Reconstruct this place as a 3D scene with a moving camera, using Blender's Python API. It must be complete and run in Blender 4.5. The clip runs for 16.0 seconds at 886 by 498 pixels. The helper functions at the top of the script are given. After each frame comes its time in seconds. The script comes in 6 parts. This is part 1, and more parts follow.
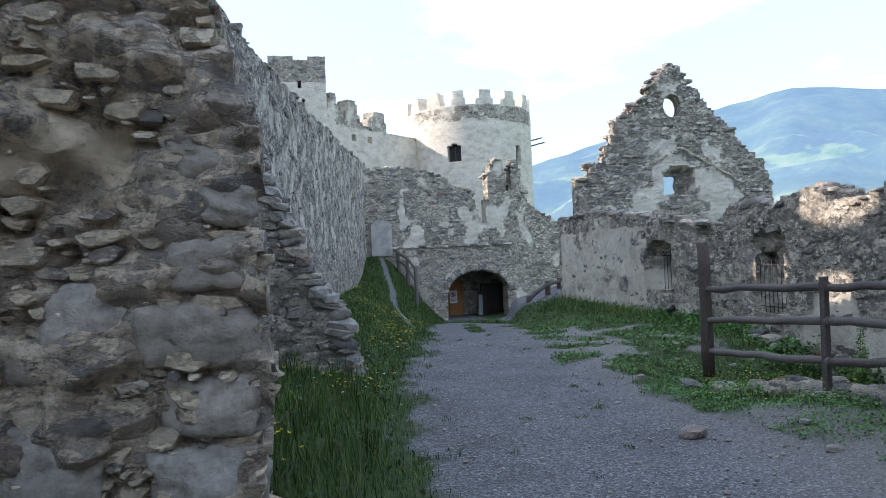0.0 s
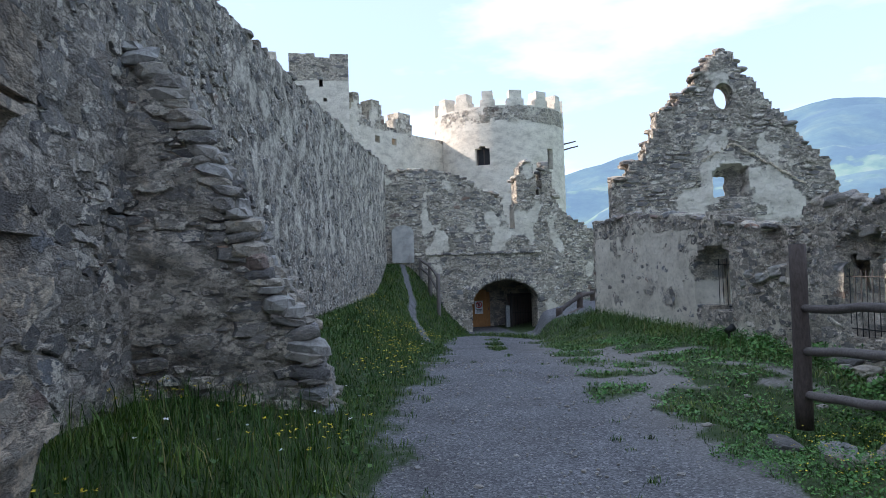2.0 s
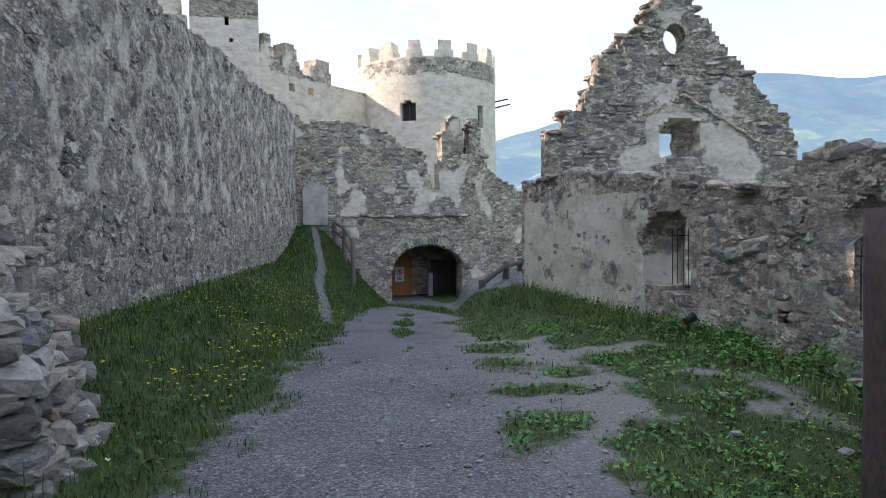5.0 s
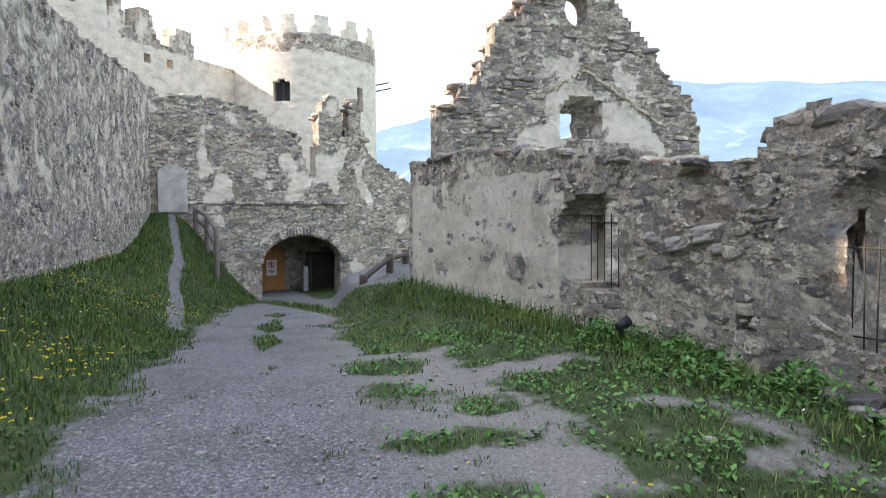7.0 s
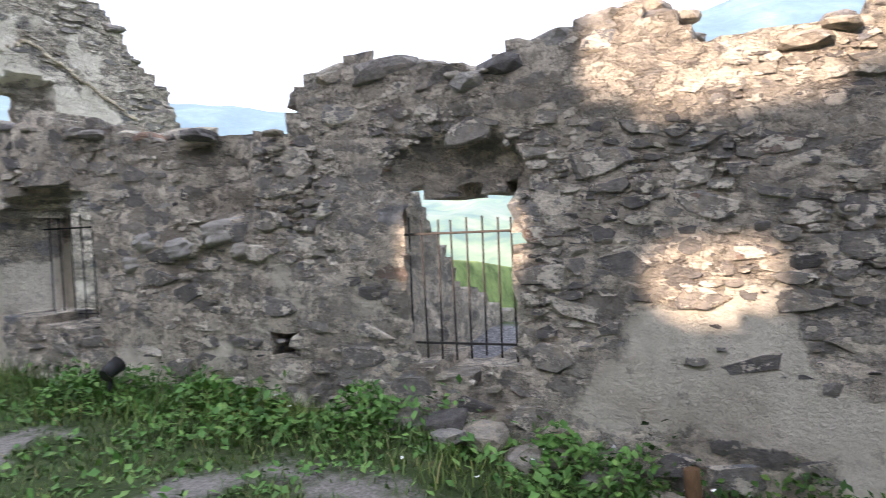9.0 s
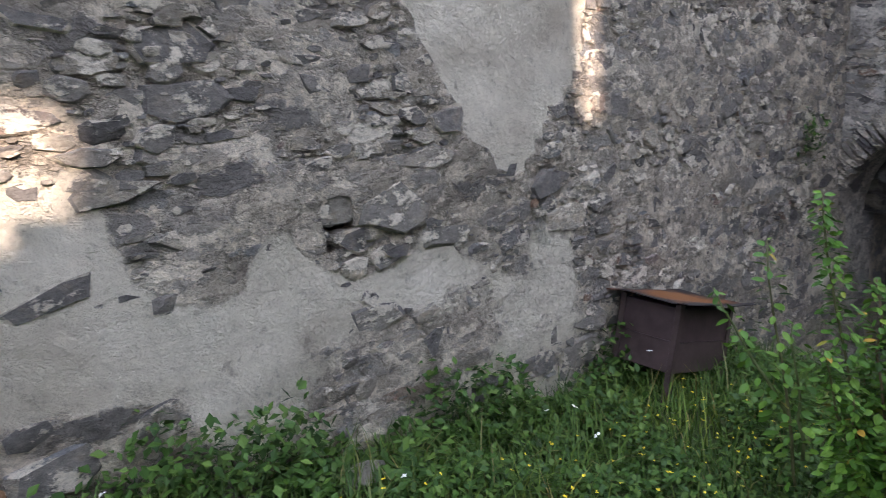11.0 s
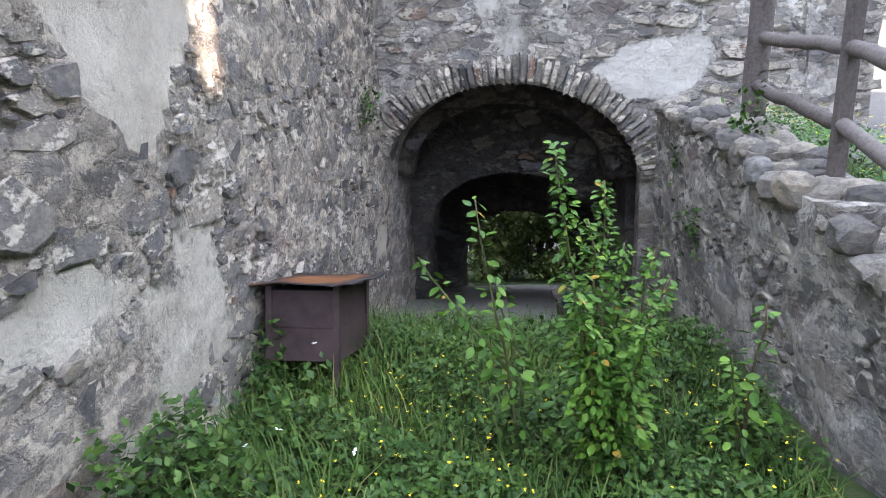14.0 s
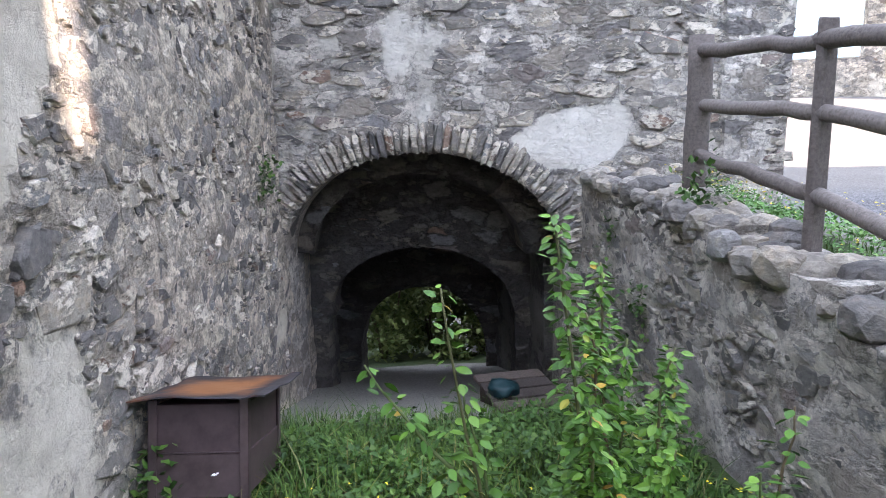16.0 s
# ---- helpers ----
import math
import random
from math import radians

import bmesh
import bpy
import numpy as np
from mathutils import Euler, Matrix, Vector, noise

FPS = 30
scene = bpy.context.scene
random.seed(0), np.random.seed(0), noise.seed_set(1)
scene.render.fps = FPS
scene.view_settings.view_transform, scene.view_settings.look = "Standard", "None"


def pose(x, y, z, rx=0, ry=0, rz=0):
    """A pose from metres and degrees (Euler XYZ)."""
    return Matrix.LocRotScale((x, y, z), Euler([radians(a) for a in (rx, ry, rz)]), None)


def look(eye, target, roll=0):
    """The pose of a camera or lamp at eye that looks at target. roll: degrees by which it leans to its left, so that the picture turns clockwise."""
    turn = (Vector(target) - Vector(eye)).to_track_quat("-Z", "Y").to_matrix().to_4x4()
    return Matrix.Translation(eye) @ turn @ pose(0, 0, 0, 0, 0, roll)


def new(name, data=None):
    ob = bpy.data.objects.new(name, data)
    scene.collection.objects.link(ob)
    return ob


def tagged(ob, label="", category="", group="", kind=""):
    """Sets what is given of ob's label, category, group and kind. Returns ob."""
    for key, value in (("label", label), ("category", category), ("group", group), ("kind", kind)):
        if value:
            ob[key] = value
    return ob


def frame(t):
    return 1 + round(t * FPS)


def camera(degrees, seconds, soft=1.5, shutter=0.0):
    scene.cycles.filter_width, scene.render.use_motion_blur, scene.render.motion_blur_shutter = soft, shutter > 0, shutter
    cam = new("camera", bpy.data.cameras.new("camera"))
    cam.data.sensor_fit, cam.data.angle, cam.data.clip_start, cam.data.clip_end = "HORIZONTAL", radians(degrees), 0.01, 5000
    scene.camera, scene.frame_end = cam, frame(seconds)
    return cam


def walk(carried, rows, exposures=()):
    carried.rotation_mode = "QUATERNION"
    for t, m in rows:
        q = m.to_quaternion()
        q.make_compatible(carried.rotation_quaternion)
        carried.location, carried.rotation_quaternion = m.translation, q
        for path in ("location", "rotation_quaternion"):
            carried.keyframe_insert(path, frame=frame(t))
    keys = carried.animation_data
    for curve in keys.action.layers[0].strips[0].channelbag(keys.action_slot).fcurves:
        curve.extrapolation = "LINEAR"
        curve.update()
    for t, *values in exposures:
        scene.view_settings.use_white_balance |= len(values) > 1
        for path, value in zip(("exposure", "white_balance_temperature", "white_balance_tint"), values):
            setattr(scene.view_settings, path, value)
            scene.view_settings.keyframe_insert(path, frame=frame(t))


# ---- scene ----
cam = camera(65.1, 16.0, 0.8, 0.15)
METRES, EYE, TILT, LEAN, TURN = 12.0, 1.5, 0.0, 0.0, -13.0
ROWS = [
    (0.0, 0.0, 0.0, 0.0, 0.03, 0.68, 2.56),
    (0.5, 0.0086, 0.0412, -0.0015, -0.42, 1.02, 2.37),
    (1.0, 0.0145, 0.0849, -0.0023, 1.47, 1.61, 1.55),
    (1.5, 0.0217, 0.1251, -0.0056, -3.32, 2.05, 1.88),
    (2.0, 0.0253, 0.172, -0.0058, 2.62, 1.51, 1.79),
    (2.5, 0.0349, 0.212, -0.0007, -0.31, 4.72, 1.43),
    (3.0, 0.0438, 0.2537, 0.0017, -1.14, 1.67, 1.17),
    (5.5, 0.0715, 0.4471, -0.0049, -4.69, -2.84, 0.61),
    (6.0, 0.0731, 0.4898, -0.0069, -7.25, -4.92, 0.37),
    (6.5, 0.0758, 0.5295, -0.0088, -10.23, -6.14, 0.31),
    (7.0, 0.0814, 0.5731, -0.0099, -12.97, -2.48, 0.37),
    (7.5, 0.0912, 0.6122, -0.0107, -16.77, 3.48, 0.96),
    (8.0, 0.1019, 0.6498, -0.0171, -26.23, 4.07, 1.22),
    (8.5, 0.122, 0.6836, -0.0197, -39.36, 0.39, 1.95),
    (9.0, 0.1474, 0.7155, -0.0248, -54.62, -2.03, 2.68),
    (9.5, 0.1709, 0.7385, -0.0275, -75.34, -4.64, 3.39),
    (10.0, 0.1985, 0.7568, -0.0313, -92.0, -7.27, 3.86),
    (12.5, 0.2903, 0.7807, -0.0443, -150.04, -16.0, 1.58),
    (13.0, 0.3053, 0.7853, -0.0428, -156.6, -13.13, 1.18),
    (13.5, 0.3143, 0.7893, -0.0428, -161.05, -13.38, 1.11),
    (14.0, 0.3246, 0.7814, -0.0469, -162.19, -16.96, 2.22),
    (14.5, 0.3336, 0.7722, -0.0479, -164.06, -18.68, 1.97),
    (15.0, 0.3458, 0.7627, -0.0486, -167.3, -16.23, 1.24),
    (15.5, 0.3516, 0.7543, -0.0485, -171.97, -12.78, 0.34),
    (16.0, 0.3566, 0.7397, -0.0529, -171.82, -11.32, 1.12),
]
walk(cam, [(t, pose(0, 0, EYE, TILT, LEAN, TURN) @ pose(METRES * x, METRES * y, METRES * z, 90 + pitch, roll, yaw)) for t, x, y, z, yaw, pitch, roll in ROWS],
     exposures=[(0, 0.55, 6050, 16), (3, 0.25, 5950, 18), (5.5, 0.65, 6750, 20), (7, 1.15, 6950, 21), (8, 1.25, 7000, 22), (9.0, 1.25, 7050, 24), (10, 1.15, 7000, 24), (12.5, 2.28, 6500, 22), (14.5, 2.38, 6700, 22), (16, 2.42, 6650, 23)])

# ---- world, sun ----
S_AZ, S_EL = Vector((-0.94, 0.34)), radians(28)
sun_to = Vector((S_AZ.x * math.cos(S_EL), S_AZ.y * math.cos(S_EL), math.sin(S_EL))).normalized()
world = bpy.data.worlds.new("sky")
scene.world = world
world.use_nodes = True
wn, wl = world.node_tree.nodes, world.node_tree.links
bg = wn["Background"]
sky = wn.new("ShaderNodeTexSky")
sky.sky_type, sky.sun_disc = "NISHITA", False
sky.sun_elevation = S_EL
sky.sun_rotation = math.atan2(sun_to.x, sun_to.y)
sky.altitude, sky.dust_density = 900, 2.0
tco = wn.new("ShaderNodeTexCoord")
smap = wn.new("ShaderNodeMapping")
smap.inputs["Scale"].default_value = (1.6, 1.6, 5.0)
cl = wn.new("ShaderNodeTexNoise")
cl.inputs["Scale"].default_value, cl.inputs["Detail"].default_value, cl.inputs["Roughness"].default_value = 1.7, 8.0, 0.55
cr = wn.new("ShaderNodeValToRGB")
cr.color_ramp.elements[0].position, cr.color_ramp.elements[1].position = 0.47, 0.74
cr.color_ramp.elements[0].color = (0.36, 0.36, 0.36, 1)
cmix = wn.new("ShaderNodeMixRGB")
cmix.inputs[2].default_value = (8.6, 10.5, 12.4, 1)
wl.new(tco.outputs["Generated"], smap.inputs["Vector"])
wl.new(smap.outputs[0], cl.inputs["Vector"])
wl.new(cl.outputs[0], cr.inputs[0])
wl.new(cr.outputs[0], cmix.inputs[0])
wl.new(sky.outputs[0], cmix.inputs[1])
wl.new(cmix.outputs[0], bg.inputs[0])
bg.inputs[1].default_value = 0.15
sun = new("sun", bpy.data.lights.new("sun", "SUN"))
sun.data.energy, sun.data.angle, sun.data.color = 5.0, radians(0.4), (1.0, 0.88, 0.72)
sun.matrix_world = look(sun_to * 60, (0, 0, 0))

# ---- materials ----
def mat_base(name, rough=0.85):
    m = bpy.data.materials.new(name)
    m.use_nodes = True
    n, l = m.node_tree.nodes, m.node_tree.links
    b = n["Principled BSDF"]
    b.inputs["Roughness"].default_value = rough
    b.inputs["Specular IOR Level"].default_value = 0.25
    return m, n, l, b


def ramp(n, l, src, stops):
    r = n.new("ShaderNodeValToRGB")
    e = r.color_ramp.elements
    e[0].position, e[0].color = stops[0][0], (*stops[0][1], 1)
    e[1].position, e[1].color = stops[-1][0], (*stops[-1][1], 1)
    for p, c in stops[1:-1]:
        k = e.new(p)
        k.color = (*c, 1)
    l.new(src, r.inputs[0])
    return r.outputs[0]


def tex(n, l, vec, scale, detail=5.0, rough=0.6, kind="ShaderNodeTexNoise"):
    t = n.new(kind)
    t.inputs["Scale"].default_value = scale
    if kind == "ShaderNodeTexNoise":
        t.inputs["Detail"].default_value, t.inputs["Roughness"].default_value = detail, rough
    l.new(vec, t.inputs["Vector"])
    return t


def mixc(n, l, f, a, b, blend="MIX"):
    m = n.new("ShaderNodeMixRGB")
    m.blend_type = blend
    for k, v in ((0, f), (1, a), (2, b)):
        if isinstance(v, (int, float)):
            m.inputs[k].default_value = v
        elif isinstance(v, tuple):
            m.inputs[k].default_value = (*v, 1)
        else:
            l.new(v, m.inputs[k])
    return m.outputs[0]


def math_node(n, l, op, a, b=0.0):
    m = n.new("ShaderNodeMath")
    m.operation = op
    for k, v in ((0, a), (1, b)):
        if isinstance(v, (int, float)):
            m.inputs[k].default_value = v
        else:
            l.new(v, m.inputs[k])
    return m.outputs[0]


def bump(n, l, b, h, strength, dist=0.02):
    k = n.new("ShaderNodeBump")
    k.inputs["Strength"].default_value, k.inputs["Distance"].default_value = strength, dist
    l.new(h, k.inputs["Height"])
    l.new(k.outputs[0], b.inputs["Normal"])


def masonry(name, scale=5.0, tone=(1.0, 1.0, 1.0), mortar=(0.80, 0.725, 0.615), pl=(0.84, 0.77, 0.655)):
    """Rubble stones of two sizes in lime mortar, with plaster where the mesh attribute 'plaster' says so."""
    m, n, l, b = mat_base(name, 0.92)
    tc = n.new("ShaderNodeTexCoord")
    mp = n.new("ShaderNodeMapping")
    mp.inputs["Scale"].default_value = (1, 1, 1.9)
    l.new(tc.outputs["Object"], mp.inputs["Vector"])
    fine = tex(n, l, tc.outputs["Object"], 30, 10, 0.78)
    mid = tex(n, l, tc.outputs["Object"], 8, 8, 0.72)
    big = tex(n, l, tc.outputs["Object"], 0.9, 4, 0.6)
    warp = tex(n, l, mp.outputs[0], scale * 1.3, 5, 0.7)
    wv = mixc(n, l, 0.30, mp.outputs[0], warp.outputs["Color"], "ADD")
    grain = ramp(n, l, fine.outputs[0], [(0.3, (0.55, 0.53, 0.5)), (0.7, (1.3, 1.28, 1.25))])
    mort = mixc(n, l, 0.85, mortar, ramp(n, l, fine.outputs[0], [(0.32, (0.45, 0.42, 0.39)), (0.5, (0.98, 0.97, 0.96)), (0.7, (1.3, 1.28, 1.27))]), "MULTIPLY")
    mort = mixc(n, l, 0.8, mort, ramp(n, l, mid.outputs[0], [(0.34, (0.50, 0.47, 0.44)), (0.48, (0.95, 0.94, 0.93)), (0.68, (1.16, 1.15, 1.14))]), "MULTIPLY")
    col, heights = mort, []
    for k, (sc, lo, hi) in enumerate(((scale * 2.7, 0.60, 0.72), (scale, 0.58, 0.72))):
        v1 = tex(n, l, wv, sc, kind="ShaderNodeTexVoronoi")
        v2 = tex(n, l, wv, sc, kind="ShaderNodeTexVoronoi")
        v2.feature = "DISTANCE_TO_EDGE"
        sep = n.new("ShaderNodeSeparateColor")
        l.new(v1.outputs["Color"], sep.inputs[0])
        stone = ramp(n, l, sep.outputs[0], [(0.0, (0.19 * tone[0], 0.182 * tone[1], 0.178 * tone[2])), (0.3, (0.30 * tone[0], 0.282 * tone[1], 0.27 * tone[2])),
                                            (0.55, (0.41 * tone[0], 0.37 * tone[1], 0.32 * tone[2])), (0.8, (0.50 * tone[0], 0.445 * tone[1], 0.37 * tone[2])), (0.95, (0.28, 0.29, 0.31)), (1.0, (0.31, 0.21, 0.16))])
        stone = mixc(n, l, 0.7, stone, grain, "MULTIPLY")
        edge = ramp(n, l, v2.outputs["Distance"], [(0.02, (0, 0, 0)), (0.11, (1, 1, 1))])
        show = ramp(n, l, math_node(n, l, "ADD", math_node(n, l, "MULTIPLY", sep.outputs[1], 0.5), math_node(n, l, "MULTIPLY", mixc(n, l, 0.4, big.outputs[0], mid.outputs[0]), 0.7)), [(lo, (0, 0, 0)), (hi, (1, 1, 1))])
        mask = math_node(n, l, "MULTIPLY", edge, show)
        col = mixc(n, l, math_node(n, l, "MULTIPLY", mask, 0.7 + 0.22 * k), col, stone)
        heights.append(mask)
        # open joints of washed-out mortar, with their shade painted as dark colour
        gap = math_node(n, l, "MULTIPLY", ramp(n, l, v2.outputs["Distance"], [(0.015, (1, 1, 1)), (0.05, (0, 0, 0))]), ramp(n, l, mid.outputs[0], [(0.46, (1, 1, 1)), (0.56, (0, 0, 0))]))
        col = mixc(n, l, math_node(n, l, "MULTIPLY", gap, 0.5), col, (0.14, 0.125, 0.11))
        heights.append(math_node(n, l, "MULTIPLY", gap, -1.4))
    at = n.new("ShaderNodeAttribute")
    at.attribute_name = "plaster"
    stain = tex(n, l, mp.outputs[0], 1.6, 6, 0.65)
    plc = mixc(n, l, 0.8, pl, ramp(n, l, stain.outputs[0], [(0.3, (0.62, 0.58, 0.53)), (0.5, (0.95, 0.93, 0.90)), (0.7, (1.15, 1.14, 1.13))]), "MULTIPLY")
    rag = math_node(n, l, "MULTIPLY", math_node(n, l, "SUBTRACT", tex(n, l, tc.outputs["Object"], 3.2, 7, 0.72).outputs[0], 0.5), 1.3)
    pf = ramp(n, l, math_node(n, l, "ADD", at.outputs["Fac"], math_node(n, l, "ADD", math_node(n, l, "MULTIPLY", math_node(n, l, "SUBTRACT", fine.outputs[0], 0.5), 0.5), rag)), [(0.40, (0, 0, 0)), (0.54, (1, 1, 1))])
    plc = mixc(n, l, 0.75, plc, ramp(n, l, tex(n, l, tc.outputs["Object"], 9, 9, 0.75).outputs[0], [(0.34, (0.5, 0.47, 0.44)), (0.42, (0.95, 0.95, 0.95)), (0.7, (1.1, 1.1, 1.1))]), "MULTIPLY")
    col = mixc(n, l, 0.8, col, ramp(n, l, big.outputs[0], [(0.35, (0.76, 0.73, 0.70)), (0.6, (1.08, 1.06, 1.04))]), "MULTIPLY")
    col = mixc(n, l, pf, col, plc)
    l.new(col, b.inputs["Base Color"])
    inv = math_node(n, l, "SUBTRACT", 1.0, math_node(n, l, "MULTIPLY", pf, 0.8))
    relief = heights[0]
    for q in heights[1:]:
        relief = math_node(n, l, "ADD", relief, q)
    skin = math_node(n, l, "ADD", math_node(n, l, "MULTIPLY", fine.outputs[0], 0.6), math_node(n, l, "MULTIPLY", mid.outputs[0], 0.9))
    rise = math_node(n, l, "ADD", math_node(n, l, "MULTIPLY", math_node(n, l, "ADD", math_node(n, l, "MULTIPLY", relief, 0.4), math_node(n, l, "MULTIPLY", warp.outputs[0], 1.0)), inv), skin)
    bump(n, l, b, rise, 1.0, 0.05)
    return m


def bedded(name, stops, mortar=(0.77, 0.695, 0.59), cover=0.51):
    """Stones of a wall, each of its own tint, with old mortar smeared over parts of their faces."""
    m, n, l, b = mat_base(name, 0.9)
    oi = n.new("ShaderNodeObjectInfo")
    ge = n.new("ShaderNodeNewGeometry")
    pos = ge.outputs["Position"]
    r = math_node(n, l, "FRACT", math_node(n, l, "ADD", oi.outputs["Random"], ge.outputs["Random Per Island"]))
    mp = n.new("ShaderNodeMapping")
    mp.inputs["Scale"].default_value = (1, 1, 1.7)
    l.new(pos, mp.inputs["Vector"])
    fine = tex(n, l, mp.outputs[0], 30, 10, 0.76)
    mid = tex(n, l, mp.outputs[0], 7.5, 8, 0.7)
    c = mixc(n, l, 0.85, ramp(n, l, r, stops), ramp(n, l, fine.outputs[0], [(0.3, (0.5, 0.48, 0.46)), (0.5, (0.95, 0.95, 0.95)), (0.72, (1.45, 1.42, 1.36))]), "MULTIPLY")
    c = mixc(n, l, 0.7, c, ramp(n, l, tex(n, l, pos, 13, 6, 0.6).outputs[0], [(0.35, (0.66, 0.66, 0.68)), (0.52, (1, 1, 1)), (0.68, (1.35, 1.25, 1.1))]), "MULTIPLY")
    mort = mixc(n, l, 0.85, mortar, ramp(n, l, fine.outputs[0], [(0.32, (0.45, 0.42, 0.39)), (0.5, (0.98, 0.97, 0.96)), (0.7, (1.25, 1.23, 1.22))]), "MULTIPLY")
    smear = ramp(n, l, math_node(n, l, "ADD", mid.outputs[0], math_node(n, l, "MULTIPLY", math_node(n, l, "SUBTRACT", r, 0.5), 0.12)), [(cover, (0, 0, 0)), (cover + 0.05, (1, 1, 1))])
    l.new(mixc(n, l, smear, c, mort), b.inputs["Base Color"])
    bump(n, l, b, math_node(n, l, "ADD", fine.outputs[0], math_node(n, l, "MULTIPLY", smear, 0.5)), 1.0, 0.03)
    return m


def varied(name, stops, scale=14.0, rough=0.9, bumpy=0.6, grain=(1, 1, 1), dist=0.012):
    """A surface whose pieces differ by Object Info's and Geometry's random values."""
    m, n, l, b = mat_base(name, rough)
    oi = n.new("ShaderNodeObjectInfo")
    ge = n.new("ShaderNodeNewGeometry")
    r = math_node(n, l, "FRACT", math_node(n, l, "ADD", oi.outputs["Random"], ge.outputs["Random Per Island"]))
    tc = n.new("ShaderNodeTexCoord")
    mp = n.new("ShaderNodeMapping")
    mp.inputs["Scale"].default_value = grain
    l.new(ge.outputs["Position"], mp.inputs["Vector"])
    f = tex(n, l, mp.outputs[0], scale, 8, 0.68)
    c = ramp(n, l, r, stops)
    c = mixc(n, l, 0.8, c, ramp(n, l, f.outputs[0], [(0.3, (0.5, 0.48, 0.46)), (0.5, (0.95, 0.95, 0.95)), (0.72, (1.4, 1.38, 1.34))]), "MULTIPLY")
    if not bumpy and "grass" in name:
        c = mixc(n, l, 0.75, c, ramp(n, l, tex(n, l, ge.outputs["Position"], 0.9, 4, 0.6).outputs[0], [(0.32, (0.55, 0.62, 0.6)), (0.5, (1, 1, 1)), (0.68, (1.7, 1.35, 0.9))]), "MULTIPLY")
    l.new(c, b.inputs["Base Color"])
    if bumpy:
        bump(n, l, b, f.outputs[0], bumpy, dist)
    return m


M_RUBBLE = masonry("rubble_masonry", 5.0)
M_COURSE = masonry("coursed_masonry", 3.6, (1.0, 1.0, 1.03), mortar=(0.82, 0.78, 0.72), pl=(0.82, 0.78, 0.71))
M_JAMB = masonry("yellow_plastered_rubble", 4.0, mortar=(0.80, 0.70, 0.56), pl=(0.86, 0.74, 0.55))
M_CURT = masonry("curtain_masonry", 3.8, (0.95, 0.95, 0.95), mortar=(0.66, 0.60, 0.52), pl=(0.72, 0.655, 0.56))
# near-black copy of coursed masonry: the passage's shade is in its colour
M_SHADED = masonry("passage_shade_masonry", 3.6, (0.5, 0.5, 0.5), mortar=(0.10, 0.094, 0.088), pl=(0.20, 0.188, 0.17))
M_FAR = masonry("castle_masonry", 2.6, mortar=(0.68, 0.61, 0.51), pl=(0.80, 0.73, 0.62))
STONE_STOPS = [(0.0, (0.155, 0.145, 0.138)), (0.12, (0.23, 0.213, 0.20)), (0.4, (0.335, 0.305, 0.272)), (0.6, (0.43, 0.38, 0.32)), (0.8, (0.53, 0.47, 0.385)), (0.93, (0.30, 0.30, 0.305)), (1.0, (0.38, 0.25, 0.185))]
M_STONE = bedded("field_stone", STONE_STOPS)
M_CAP = bedded("weathered_cap_stone", STONE_STOPS, (0.60, 0.55, 0.48), 0.62)
M_WSTONE = bedded("weathered_wall_stone", [(0, (0.19, 0.18, 0.17)), (0.4, (0.30, 0.275, 0.25)), (0.75, (0.41, 0.37, 0.32)), (1, (0.27, 0.27, 0.275))], (0.64, 0.585, 0.505), 0.50)
M_YSTONE = bedded("limewashed_stone", [(0, (0.52, 0.45, 0.345)), (0.5, (0.72, 0.62, 0.465)), (1, (0.62, 0.52, 0.39))], (0.84, 0.73, 0.56), 0.50)
M_PALE = varied("pale_boulder", [(0, (0.31, 0.28, 0.24)), (0.5, (0.40, 0.365, 0.32)), (1, (0.36, 0.345, 0.325))], 14, 0.9, 1.0, (1, 1, 1), 0.03)
M_WOOD = varied("weathered_wood", [(0, (0.125, 0.105, 0.096)), (1, (0.19, 0.164, 0.15))], 9, 0.8, 0.7, (6, 6, 6))
M_DARKWOOD = varied("dark_wood", [(0, (0.07, 0.055, 0.05)), (1, (0.13, 0.10, 0.085))], 9, 0.8, 0.7, (6, 6, 2))
M_DOOR = varied("door_wood", [(0, (0.42, 0.20, 0.07)), (1, (0.36, 0.17, 0.06))], 6, 0.6, 0.3, (9, 9, 1))
M_STAKE = varied("rotten_wood", [(0, (0.20, 0.115, 0.055)), (1, (0.16, 0.09, 0.05))], 12, 0.9, 0.9, (5, 5, 1))
M_IRON = varied("wrought_iron", [(0, (0.035, 0.033, 0.032)), (1, (0.06, 0.05, 0.045))], 40, 0.6, 0.3)
M_STEEL = varied("brown_sheet_steel", [(0, (0.075, 0.05, 0.052)), (1, (0.09, 0.062, 0.06))], 5, 0.5, 0.15)
def lid_material():
    m, n, l, b = mat_base("burnt_rusty_sheet", 0.65)
    tc = n.new("ShaderNodeTexCoord")
    t = tex(n, l, tc.outputs["Object"], 4.5, 7, 0.6)
    sx = n.new("ShaderNodeSeparateXYZ")
    l.new(tc.outputs["Object"], sx.inputs[0])
    rim = math_node(n, l, "MAXIMUM", math_node(n, l, "MULTIPLY", math_node(n, l, "ABSOLUTE", sx.outputs[0]), 1.1), math_node(n, l, "MULTIPLY", math_node(n, l, "ABSOLUTE", sx.outputs[1]), 0.75))
    f = math_node(n, l, "ADD", rim, math_node(n, l, "MULTIPLY", t.outputs[0], 0.5))
    l.new(ramp(n, l, f, [(0.34, (0.24, 0.10, 0.04)), (0.43, (0.14, 0.062, 0.034)), (0.50, (0.035, 0.03, 0.032)), (0.66, (0.075, 0.07, 0.075))]), b.inputs["Base Color"])
    bump(n, l, b, t.outputs[0], 0.3, 0.01)
    return m


